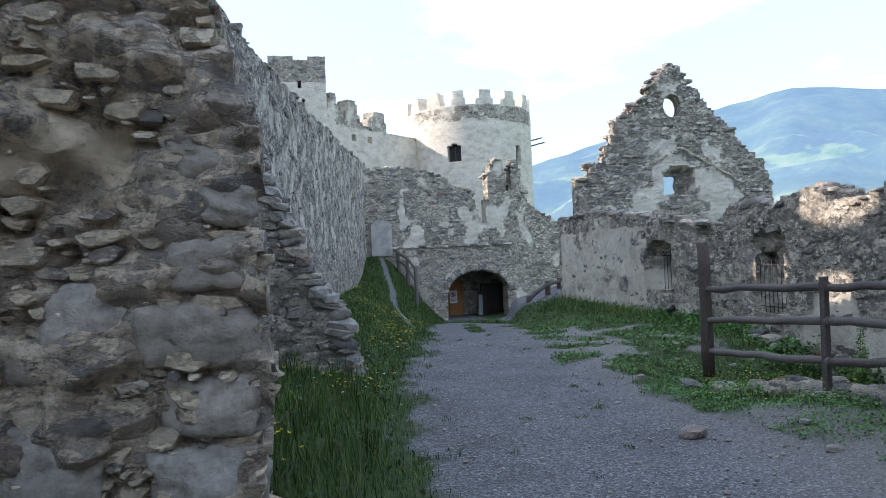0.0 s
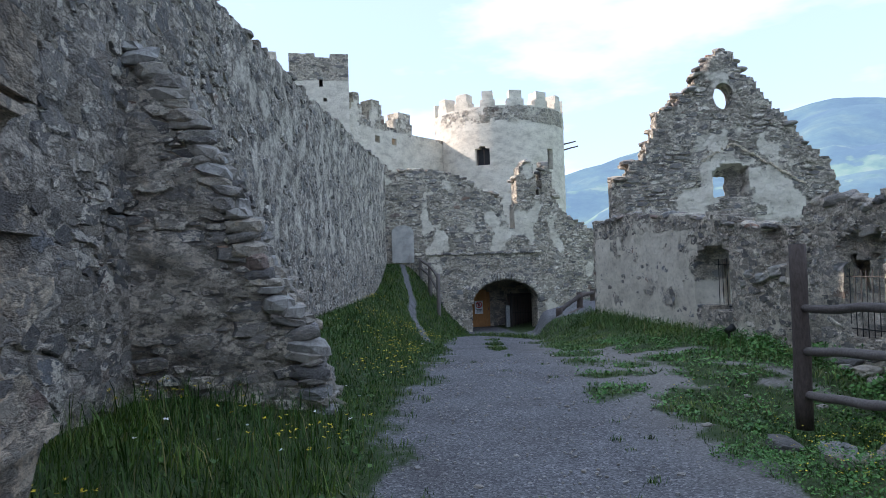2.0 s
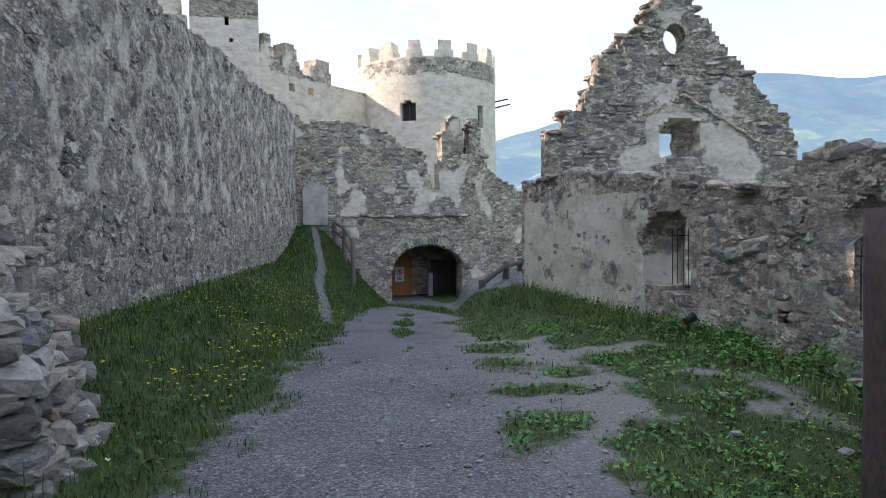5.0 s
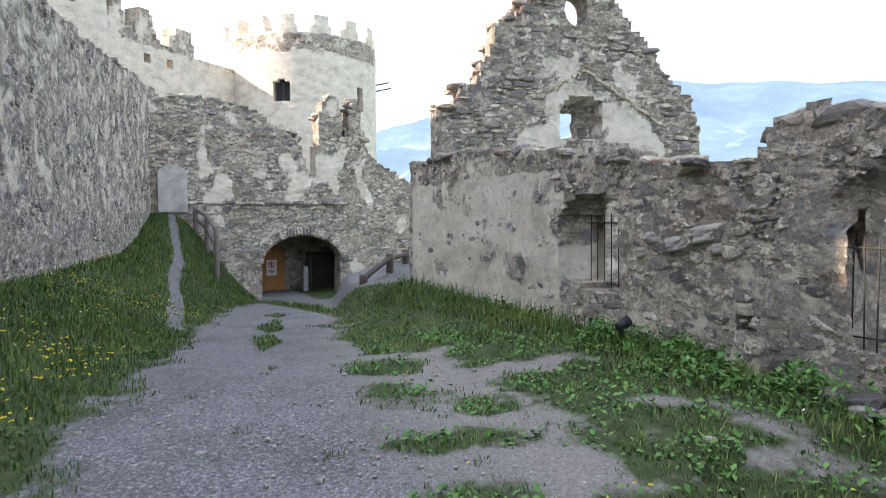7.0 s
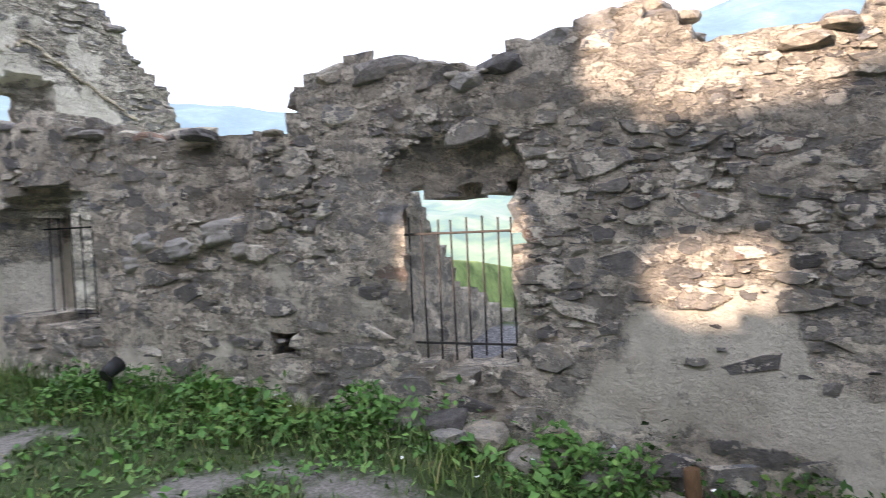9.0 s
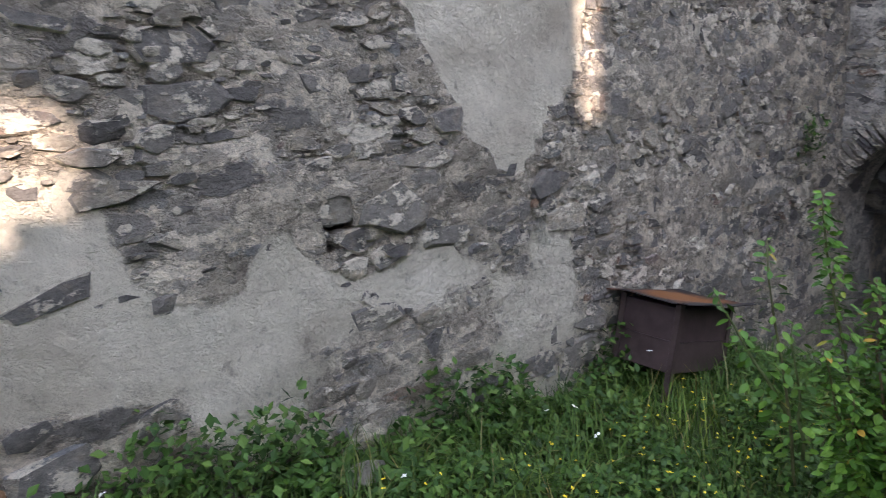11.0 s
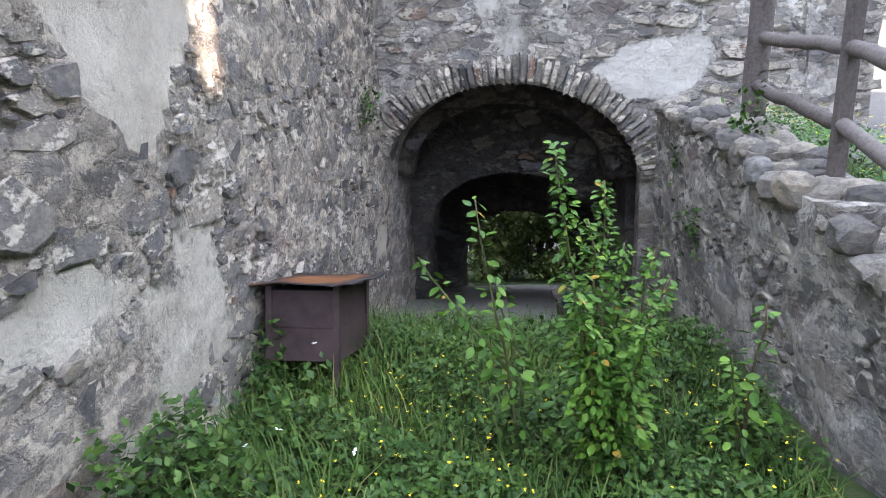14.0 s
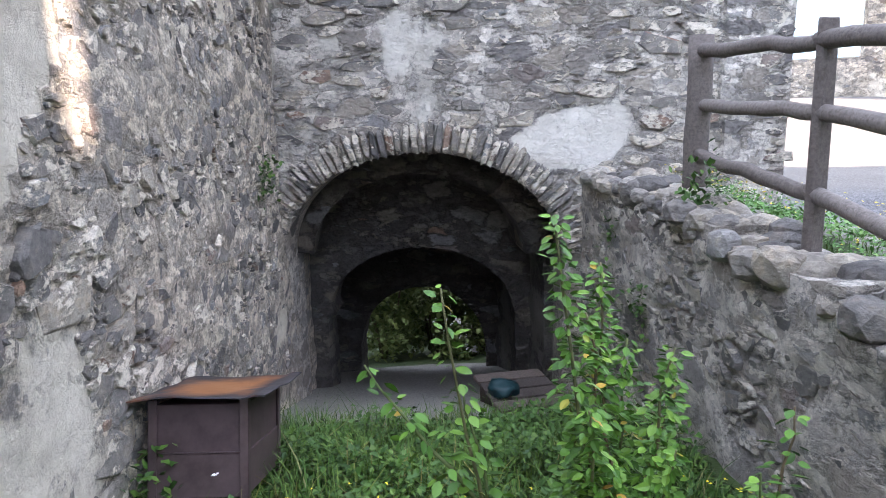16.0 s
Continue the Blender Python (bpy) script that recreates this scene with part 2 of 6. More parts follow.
M_LID = lid_material()
M_WHITE = varied("white_enamel", [(0, (0.75, 0.75, 0.73)), (1, (0.75, 0.75, 0.73))], 10, 0.5, 0)
M_RED = varied("red_enamel", [(0, (0.6, 0.04, 0.03)), (1, (0.6, 0.04, 0.03))], 10, 0.5, 0)
M_BLACK = varied("black_plastic", [(0, (0.02, 0.02, 0.022)), (1, (0.03, 0.03, 0.03))], 10, 0.5, 0)
M_LIME = varied("lime_wash", [(0, (0.44, 0.415, 0.385)), (1, (0.46, 0.435, 0.40))], 2.2, 0.9, 0.4)
M_TEAL = varied("teal_plastic", [(0, (0.01, 0.035, 0.04)), (1, (0.01, 0.035, 0.04))], 10, 0.45, 0)
M_CONCRETE = varied("grey_concrete", [(0, (0.33, 0.33, 0.33)), (1, (0.33, 0.33, 0.33))], 16, 0.9, 0.4)
M_GRASS = varied("grass_blade", [(0, (0.026, 0.07, 0.014)), (0.5, (0.052, 0.115, 0.02)), (0.9, (0.10, 0.16, 0.032)), (1, (0.20, 0.18, 0.08))], 3, 0.6, 0)
M_TURF = varied("short_grass_blade", [(0, (0.045, 0.10, 0.025)), (0.5, (0.085, 0.16, 0.04)), (0.88, (0.14, 0.21, 0.06)), (1, (0.28, 0.25, 0.12))], 3, 0.6, 0)
M_LEAFB = varied("path_weed_leaf", [(0, (0.05, 0.14, 0.03)), (0.6, (0.095, 0.23, 0.05)), (1, (0.16, 0.29, 0.075))], 4, 0.5, 0)
M_LEAF = varied("weed_leaf", [(0, (0.022, 0.062, 0.012)), (0.6, (0.046, 0.108, 0.018)), (1, (0.09, 0.16, 0.03))], 4, 0.5, 0)
M_SHRUB = varied("shrub_leaf", [(0, (0.034, 0.10, 0.013)), (0.5, (0.066, 0.165, 0.02)), (0.97, (0.13, 0.25, 0.034)), (1, (0.40, 0.24, 0.04))], 5, 0.45, 0)
M_TREE = varied("tree_leaf", [(0, (0.08, 0.13, 0.03)), (1, (0.22, 0.27, 0.08))], 4, 0.6, 0)
M_YELLOW = varied("yellow_petal", [(0, (0.75, 0.58, 0.03)), (1, (0.8, 0.62, 0.05))], 4, 0.5, 0)
M_PETAL = varied("white_petal", [(0, (0.75, 0.75, 0.72)), (1, (0.8, 0.8, 0.78))], 4, 0.5, 0)
M_STEM = varied("stem", [(0, (0.09, 0.12, 0.04)), (1, (0.14, 0.10, 0.06))], 20, 0.7, 0)


def ground_material():
    m, n, l, b = mat_base("ground_gravel_and_turf", 0.95)
    ge = n.new("ShaderNodeNewGeometry")
    pos = ge.outputs["Position"]
    at = n.new("ShaderNodeAttribute")
    at.attribute_name = "turf"
    g1 = tex(n, l, pos, 45, 3, 0.7)
    g2 = tex(n, l, pos, 1.1, 5, 0.6)
    peb = tex(n, l, pos, 70, kind="ShaderNodeTexVoronoi")
    sp = n.new("ShaderNodeSeparateColor")
    l.new(peb.outputs["Color"], sp.inputs[0])
    grav = ramp(n, l, sp.outputs[0], [(0.0, (0.07, 0.068, 0.071)), (0.5, (0.13, 0.126, 0.13)), (0.9, (0.20, 0.195, 0.196)), (1.0, (0.30, 0.292, 0.285))])
    grav = mixc(n, l, 0.7, grav, ramp(n, l, g2.outputs[0], [(0.3, (0.68, 0.64, 0.62)), (0.5, (1, 1, 1)), (0.7, (1.2, 1.2, 1.22))]), "MULTIPLY")
    sa = n.new("ShaderNodeAttribute")
    sa.attribute_name = "sand"
    sand = ramp(n, l, g1.outputs[0], [(0.3, (0.13, 0.115, 0.10)), (0.5, (0.215, 0.195, 0.168)), (0.7, (0.31, 0.285, 0.25))])
    grav = mixc(n, l, math_node(n, l, "MULTIPLY", sa.outputs["Fac"], 0.75), grav, sand)
    turf = ramp(n, l, tex(n, l, pos, 6, 6, 0.7).outputs[0], [(0.3, (0.025, 0.04, 0.013)), (0.55, (0.045, 0.068, 0.022)), (0.75, (0.11, 0.10, 0.055))])
    f = ramp(n, l, math_node(n, l, "ADD", at.outputs["Fac"], math_node(n, l, "MULTIPLY", math_node(n, l, "SUBTRACT", tex(n, l, pos, 9, 6, 0.7).outputs[0], 0.5), 1.1)), [(0.36, (0, 0, 0)), (0.72, (1, 1, 1))])
    field = ramp(n, l, tex(n, l, pos, 0.045, 8, 0.7).outputs[0], [(0.35, (0.05, 0.09, 0.03)), (0.46, (0.15, 0.21, 0.07)), (0.54, (0.20, 0.26, 0.09)), (0.60, (0.08, 0.12, 0.045)), (0.68, (0.26, 0.27, 0.14))])
    field = mixc(n, l, 0.8, field, ramp(n, l, tex(n, l, pos, 0.22, 6, 0.7).outputs[0], [(0.40, (0.25, 0.3, 0.25)), (0.52, (1, 1, 1)), (0.65, (1.5, 1.45, 1.3))]), "MULTIPLY")
    turf = mixc(n, l, math_node(n, l, "SUBTRACT", math_node(n, l, "MAXIMUM", at.outputs["Fac"], 1.0), 1.0), turf, field)
    l.new(mixc(n, l, f, grav, turf), b.inputs["Base Color"])
    bump(n, l, b, math_node(n, l, "ADD", math_node(n, l, "MULTIPLY", peb.outputs["Distance"], 1.2), g1.outputs[0]), 0.5, 0.008)
    return m


def mountain_material():
    m, n, l, b = mat_base("hazy_forested_slope", 1.0)
    ge = n.new("ShaderNodeNewGeometry")
    pos = ge.outputs["Position"]
    a = tex(n, l, pos, 0.0045, 10, 0.68)
    c = tex(n, l, pos, 0.035, 8, 0.75)
    col = ramp(n, l, a.outputs[0], [(0.40, (0.035, 0.06, 0.06)), (0.52, (0.05, 0.085, 0.07)), (0.60, (0.075, 0.11, 0.075)), (0.72, (0.12, 0.145, 0.09))])
    col = mixc(n, l, 0.5, col, ramp(n, l, c.outputs[0], [(0.35, (0.3, 0.32, 0.35)), (0.7, (1.5, 1.5, 1.4))]), "MULTIPLY")
    sx = n.new("ShaderNodeSeparateXYZ")
    l.new(pos, sx.inputs[0])
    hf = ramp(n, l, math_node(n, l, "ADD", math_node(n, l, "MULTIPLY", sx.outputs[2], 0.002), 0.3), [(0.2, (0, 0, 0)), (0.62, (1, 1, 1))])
    field = ramp(n, l, tex(n, l, pos, 0.012, 6, 0.6).outputs[0], [(0.36, (0.05, 0.09, 0.04)), (0.5, (0.12, 0.17, 0.07)), (0.66, (0.20, 0.21, 0.12))])
    col = mixc(n, l, hf, field, col)
    clear = math_node(n, l, "MULTIPLY", ramp(n, l, tex(n, l, pos, 0.0065, 6, 0.55).outputs[0], [(0.57, (0, 0, 0)), (0.60, (1, 1, 1))]), ramp(n, l, math_node(n, l, "MULTIPLY", sx.outputs[2], 0.001), [(0.22, (1, 1, 1)), (0.42, (0, 0, 0))]))
    col = mixc(n, l, clear, col, field)
    # air haze is put in as a blue glow, stronger with height
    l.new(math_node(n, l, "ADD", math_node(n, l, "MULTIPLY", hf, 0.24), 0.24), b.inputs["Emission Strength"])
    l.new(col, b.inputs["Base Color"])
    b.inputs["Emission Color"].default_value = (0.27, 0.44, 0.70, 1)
    return m


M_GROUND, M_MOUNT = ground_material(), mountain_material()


# ---- building helpers ----
def lerp_table(pts):
    xs, ys = [p[0] for p in pts], [p[1] for p in pts]
    return lambda u: np.interp(u, xs, ys)


def sstep(a, b, x):
    t = np.clip((np.asarray(x, float) - a) / (b - a), 0, 1)
    return t * t * (3 - 2 * t)


def fnoise(p, s, octaves=3):
    return noise.fractal(Vector(p) * s, 1.0, 2.0, octaves)


def raw_mesh(name, verts, faces, mat, smooth=False):
    me = bpy.data.meshes.new(name)
    me.from_pydata(verts, [], faces)
    me.materials.append(mat)
    if smooth:
        me.shade_smooth()
    return me


def part(name, bm, material, parent=None, label=""):
    me = bpy.data.meshes.new(name)
    bm.to_mesh(me)
    bm.free()
    me.materials.append(material)
    ob = new(name, me)
    if parent is not None:
        ob.parent = parent
    if label:
        ob["label"] = label
    return ob


def empty(name, x, y, z, label, category, group=""):
    ob = new(name)
    ob.location = (x, y, z)
    ob.empty_display_size = 0.2
    return tagged(ob, label, category, group)


def box_bm(bm, size, m, bevel=0.0, jitter=0.0, seed=0):
    """Adds a bevelled box of that size at the pose m."""
    r = bmesh.ops.create_cube(bm, size=1)
    vs = r["verts"]
    bmesh.ops.scale(bm, vec=size, verts=vs)
    if bevel:
        es = list({e for v in vs for e in v.link_edges})
        out = bmesh.ops.bevel(bm, geom=es, offset=bevel, segments=1, affect="EDGES")
        vs = list({v for f in out["faces"] for v in f.verts} | {v for v in vs if v.is_valid})
    if jitter:
        rr = random.Random(seed)
        for v in vs:
            v.co += Vector((rr.uniform(-1, 1), rr.uniform(-1, 1), rr.uniform(-1, 1))) * jitter
    bmesh.ops.transform(bm, matrix=m, verts=vs)


def pole_bm(bm, a, b, r0, r1=None, sides=10, wob=0.0, seed=0, segs=5):
    """A round pole from a to b, slightly uneven."""
    a, b = Vector(a), Vector(b)
    r1 = r0 if r1 is None else r1
    d = (b - a).normalized()
    s = d.orthogonal().normalized()
    t = d.cross(s)
    rr = random.Random(seed)
    rings = []
    for i in range(segs + 1):
        f = i / segs
        c = a.lerp(b, f) + (s * rr.uniform(-1, 1) + t * rr.uniform(-1, 1)) * wob * (0 < i < segs)
        r = (r0 + (r1 - r0) * f) * (1 + rr.uniform(-0.06, 0.06))
        rings.append([bm.verts.new(c + (s * math.cos(k * math.tau / sides) + t * math.sin(k * math.tau / sides)) * r) for k in range(sides)])
    for p, q in zip(rings, rings[1:]):
        for k in range(sides):
            bm.faces.new((p[k], p[(k + 1) % sides], q[(k + 1) % sides], q[k])).smooth = True
    bm.faces.new(rings[0][::-1])
    bm.faces.new(rings[-1])


class Plane:
    """A vertical wall face from p to q; its front looks to the right of the way from p to q if side is 1."""

    def __init__(self, p, q, side=1):
        self.p, d = Vector(p), Vector(q) - Vector(p)
        self.length = d.length
        self.d = d.normalized()
        self.n = Vector((self.d.y, -self.d.x)) * side

    def at(self, u, z, out=0.0):
        c = self.p + self.d * u + self.n * out
        return (c.x, c.y, z)


class Drum(Plane):
    """The face of a round tower; u runs round it as an arc length from angle a0."""

    def __init__(self, cx, cy, r, a0=0.0):
        self.c, self.r, self.a0, self.length = (cx, cy), r, a0, math.tau * r

    def at(self, u, z, out=0.0):
        a = self.a0 + u / self.r
        return (self.c[0] + (self.r + out) * math.cos(a), self.c[1] + (self.r + out) * math.sin(a), z)


def wall(name, plane, thick, zlo, top, mat, res=0.12, hole=None, rough=0.03, ragged=0.08, plaster=None, label="", u0=0.0, u1=None, snap=None, seed=0, smoothtop=False, category="wall", shift=None, damp=0.7, sink=None):
    """A thick wall with an uneven face and a broken top. top(u): its height; hole(u, z): true where an opening goes through."""
    u1 = plane.length if u1 is None else u1
    nu = max(2, int((u1 - u0) / res))
    us = np.linspace(u0, u1, nu + 1)
    tops = np.array([float(top(u)) + ragged * 2.0 * fnoise((u * 1.0 + seed * 7.3, 0.3, seed), 2.2) for u in us])
    zmax = float(tops.max()) + res
    nz = max(2, int((zmax - zlo) / res))
    zs = np.linspace(zlo, zmax, nz + 1)
    uc, zc = (us[:-1] + us[1:]) / 2, (zs[:-1] + zs[1:]) / 2
    tc = (tops[:-1] + tops[1:]) / 2
    keep = zc[None, :] < tc[:, None]
    if hole is not None:
        for i in range(nu):
            for j in range(nz):
                if keep[i, j] and hole(uc[i], zc[j]):
                    keep[i, j] = False
    verts, index, pla = [], {}, []

    def vert(i, j, back):
        k = (i, j, back)
        if k in index:
            return index[k]
        u, z = us[i], zs[j]
        ju = ragged * 0.45 * noise.noise(Vector((u * 9.1, z * 9.7, seed))) if 0 < i < nu else 0.0
        jz = ragged * 0.45 * noise.noise(Vector((u * 8.3, z * 8.9, seed + 5.5))) if j > 0 else 0.0
        if snap is not None:
            u2, z2 = snap(u, z, res)
            if (u2, z2) != (u, z):
                u, z, ju, jz = u2, z2, ju * 0.15, jz * 0.15
        full = [keep[a, b] for a in (i - 1, i) for b in (j - 1, j) if 0 <= a < nu and 0 <= b < nz]
        if j > 0 and z > tops[i] - res * 1.2 and not all(full):
            z = min(z, tops[i]) if smoothtop else z
        w = plane.at(u, z)
        d = rough * (1.6 * fnoise((w[0], w[1], w[2] * 1.5), 1.7, 2) + 0.9 * noise.noise(Vector((w[0] * 6 + seed, w[1] * 6, w[2] * 9))))
        pv = float(plaster(u, z)) if plaster is not None else 0.0
        d *= 1 - damp * min(1, max(0, pv))
        if back and shift is not None:
            ju += shift(u, z)
        index[k] = len(verts)
        if sink is not None and not back:
            d -= float(sink(u, z)) * (1 + 0.5 * noise.noise(Vector((u * 7, z * 7, seed))))
        verts.append(plane.at(u + ju, z + jz, -thick - d if back else d))
        pla.append(pv)
        return index[k]

    faces, sides = [], 0
    for i in range(nu):
        for j in range(nz):
            if not keep[i, j]:
                continue
            faces.append((vert(i, j, 0), vert(i + 1, j, 0), vert(i + 1, j + 1, 0), vert(i, j + 1, 0)))
            faces.append((vert(i, j, 1), vert(i, j + 1, 1), vert(i + 1, j + 1, 1), vert(i + 1, j, 1)))
            for di, dj, a, b in ((-1, 0, (i, j), (i, j + 1)), (1, 0, (i + 1, j), (i + 1, j + 1)), (0, -1, (i, j), (i + 1, j)), (0, 1, (i, j + 1), (i + 1, j + 1))):
                x, y = i + di, j + dj
                if 0 <= x < nu and 0 <= y < nz and keep[x, y]:
                    continue
                # two strips across the thickness, so that jambs are not flat
                faces.append((vert(*a, 0), vert(*b, 0), vert(*b, 1), vert(*a, 1)))
    me = raw_mesh(name, verts, faces, mat)
    at = me.attributes.new("plaster", "FLOAT", "POINT")
    at.data.foreach_set("value", np.array(pla, dtype=np.float32))
    bm = bmesh.new()
    bm.from_mesh(me)
    bmesh.ops.recalc_face_normals(bm, faces=bm.faces)
    for f in bm.faces:
        f.smooth = True
    for e in bm.edges:
        if len(e.link_faces) == 2 and e.calc_face_angle(0) > 0.9:
            e.smooth = False
    bm.to_mesh(me)
    bm.free()
    return tagged(new(name, me), label, category, kind="structure")


def stone_meshes(mat, count, seed, prefix="stone"):
    """Boxy loose stones with worn edges."""
    out = []
    for k in range(count):
        bm = bmesh.new()
        box_bm(bm, (1, 1, 1), Matrix(), 0.22, 0.10, seed * 31 + k)
        me = bpy.data.meshes.new(prefix)
        bm.to_mesh(me)
        bm.free()
        me.materials.append(mat)
        out.append(me)
    return out


def face_meshes(mat, count, seed, prefix="stone"):
    """Rubble stones as they show in a wall: an uneven outline, a chipped rim and a nearly flat face along +y."""
    out = []
    r = random.Random(seed)
    for k in range(count):
        n = r.choice((5, 6, 6, 7, 8))
        bm = bmesh.new()
        ph = r.random() * math.tau
        tilt = (r.uniform(-0.22, 0.22), r.uniform(-0.22, 0.22))
        ring = []
        for i in range(n):
            a = ph + (i + r.uniform(-0.36, 0.36)) * math.tau / n
            q = r.uniform(0.38, 0.58)
            sq = 1 / max(abs(math.cos(a)), abs(math.sin(a))) ** 0.55
            ring.append((q * sq * math.cos(a), q * sq * math.sin(a)))
        back = [bm.verts.new((x * 1.02, -0.5, z * 1.02)) for x, z in ring]
        mid = [bm.verts.new((x, 0.18 + r.uniform(-0.12, 0.12) + tilt[0] * x + tilt[1] * z, z)) for x, z in ring]
        front = [bm.verts.new((x * r.uniform(0.74, 0.93), 0.40 + r.uniform(-0.08, 0.08) + tilt[0] * x + tilt[1] * z, z * r.uniform(0.74, 0.93))) for x, z in ring]
        for lo, hi in ((back, mid), (mid, front)):
            for i in range(n):
                bm.faces.new((lo[i], lo[(i + 1) % n], hi[(i + 1) % n], hi[i]))
        bm.faces.new(front)
        bm.faces.new(back[::-1])
        bmesh.ops.recalc_face_normals(bm, faces=bm.faces)
        for f in bm.faces:
            f.smooth = True
        for e in bm.edges:
            e.smooth = e.calc_face_angle(0) < 0.75
        me = bpy.data.meshes.new(prefix)
        bm.to_mesh(me)
        bm.free()
        me.materials.append(mat)
        out.append(me)
    return out


def rock_meshes(mat, count, seed, prefix="boulder", fine=4):
    """Rounded blocky boulders with an uneven skin."""
    out = []
    for k in range(count):
        bm = bmesh.new()
        bmesh.ops.create_icosphere(bm, subdivisions=fine, radius=0.5)
        for v in bm.verts:
            c = v.co.normalized()
            q = max(abs(c.x), abs(c.y), abs(c.z)) ** -0.62
            o = Vector((seed * 3.1, k * 5.7, 1.3))
            v.co = c * 0.5 * q * (1 + 0.20 * noise.noise(c * 1.5 + o) + 0.09 * noise.noise(c * 4.2 + o) + 0.045 * noise.noise(c * 10 + o))
        for f in bm.faces:
            f.smooth = fine > 2
        me = bpy.data.meshes.new(prefix)
        bm.to_mesh(me)
        bm.free()
        me.materials.append(mat)
        out.append(me)
    return out


STONES = stone_meshes(M_STONE, 14, 3)
PALES = stone_meshes(M_PALE, 6, 9)
FACES = face_meshes(M_STONE, 22, 5)
FACES_Y = face_meshes(M_YSTONE, 8, 15)
FACES_W = face_meshes(M_WSTONE, 16, 25)
ROCKS = rock_meshes(M_PALE, 6, 2)
CAPS = rock_meshes(M_CAP, 10, 6, "stone", 2)


def merged(name, meshes, mats, material, parent=None, label="", category=""):
    """Many small pieces joined into one mesh of kind stuff."""
    vs, fs, base = [], [], 0
    cache = {me: (np.array([v.co for v in me.vertices]), [tuple(p.vertices) for p in me.polygons]) for me in set(meshes)}
    for me, m in zip(meshes, mats):
        co, fa = cache[me]
        a = np.array(m)
        vs.append(co @ a[:3, :3].T + a[:3, 3])
        fs += [tuple(i + base for i in f) for f in fa]
        base += len(co)
    if not vs:
        return None
    ob = new(name, raw_mesh(name, np.concatenate(vs).tolist(), fs, material))
    ob.parent = parent
    return tagged(ob, label, category, kind="stuff")


def lay_stones(host, plane, count, u0, u1, z0, z1, ok, size=(0.10, 0.36), flat=0.55, near=None, limit=300, seed=1, depth=0.05, tilt=6, meshes=None, mat=None):
    """Stones bedded in the face of a wall, not over one another; the first of them are parts, the rest is joined."""
    meshes = meshes or FACES
    rr = random.Random(seed)
    grid, done = {}, []
    lens = sorted((size[0] + (size[1] - size[0]) * rr.random() ** 2.2 for _ in range(count)), reverse=True)
    for w in lens:
        for _ in range(11):
            u, z = rr.uniform(u0, u1), rr.uniform(z0, z1)
            h = w * flat * rr.uniform(0.6, 1.25)
            gk = (int(u / size[1]), int(z / size[1]))
            if any(abs(u - a) < (w + c) * 0.46 and abs(z - b) < (h + d) * 0.46 for gi in (-1, 0, 1) for gj in (-1, 0, 1) for a, b, c, d in grid.get((gk[0] + gi, gk[1] + gj), ())):
                continue
            if not (ok(u - w * 0.45, z - h * 0.3) and ok(u + w * 0.45, z + h * 0.4)):
                continue
            grid.setdefault(gk, []).append((u, z, w, h))
            a, b = Vector(plane.at(u - 0.01, z)), Vector(plane.at(u + 0.01, z))
            d = (b - a).normalized()
            o = (Vector(plane.at(u, z, 0.1)) - Vector(plane.at(u, z))).normalized()
            rot = Matrix((d, o, Vector((0, 0, 1)))).transposed().to_4x4()
            t = depth * rr.uniform(1.6, 2.6)
            m = Matrix.Translation(plane.at(u, z, depth * rr.uniform(-0.95, -0.35))) @ rot @ pose(0, 0, 0, rr.gauss(0, 2), rr.gauss(0, tilt), rr.gauss(0, 2)) @ Matrix.Diagonal((w, t, h, 1))
            done.append((near(u, z) if near else -w, rr.choice(meshes), m))
            break
    done.sort(key=lambda s: s[0])
    for _, me, m in done[:limit]:
        ob = new("stone", me)
        ob.parent = host
        ob.matrix_world = m
    merged("small_stones", [s[1] for s in done[limit:]], [s[2] for s in done[limit:]], mat or M_STONE, host)


def cap_stones(host, plane, top, u0, u1, step, thick, size, seed, meshes=None, squash=(0.25, 0.5)):
    """Loose flat stones along a wall's broken top."""
    rr = random.Random(seed)
    u = u0
    while u < u1:
        w = size * rr.uniform(0.6, 1.5)
        z = float(top(u))
        for k in range(rr.choice((1, 1, 2))):
            a = Vector(plane.at(u, z - 0.01 + 0.07 * k * size / 0.25, -thick * rr.uniform(0.0, 1.0)))
            d = plane.at(u + 0.1, z)
            ang = math.degrees(math.atan2(d[1] - plane.at(u, z)[1], d[0] - plane.at(u, z)[0]))
            ob = new("stone", rr.choice(meshes or CAPS))
            ob.parent = host
            ob.matrix_world = Matrix.Translation(a) @ pose(0, 0, 0, rr.gauss(0, 7), rr.gauss(0, 8), ang + rr.uniform(-25, 25)) @ Matrix.Diagonal((w, w * rr.uniform(0.7, 1.1), w * rr.uniform(*squash), 1))
        u += step * rr.uniform(0.6, 1.4)


# ---- ground ----
wall_left_x = lambda y: -0.06 + 0.19 * (y - 12.9)
wall_right_x = lambda y: 7.25 + 0.05 * (y - 6.5)
path_left = lerp_table([(-10, -1.5), (0, 0.0), (4.5, 0.85), (7.5, 1.35), (9.75, 1.82), (11.3, 2.2), (13, 2.6), (14.6, 3.0), (27, 5.6), (34, 8.1), (45, 8.1)])
path_right = lerp_table([(-10, 2.5), (0, 2.8), (4.4, 3.5), (8, 4.0), (11.3, 4.5), (14, 5.0), (27, 8.7), (34, 11.4), (45, 11.4)])
base_z = lerp_table([(-60, 0.0), (11.5, 0.0), (13, -0.07), (28, -1.28), (33, -1.72), (60, -1.72)])
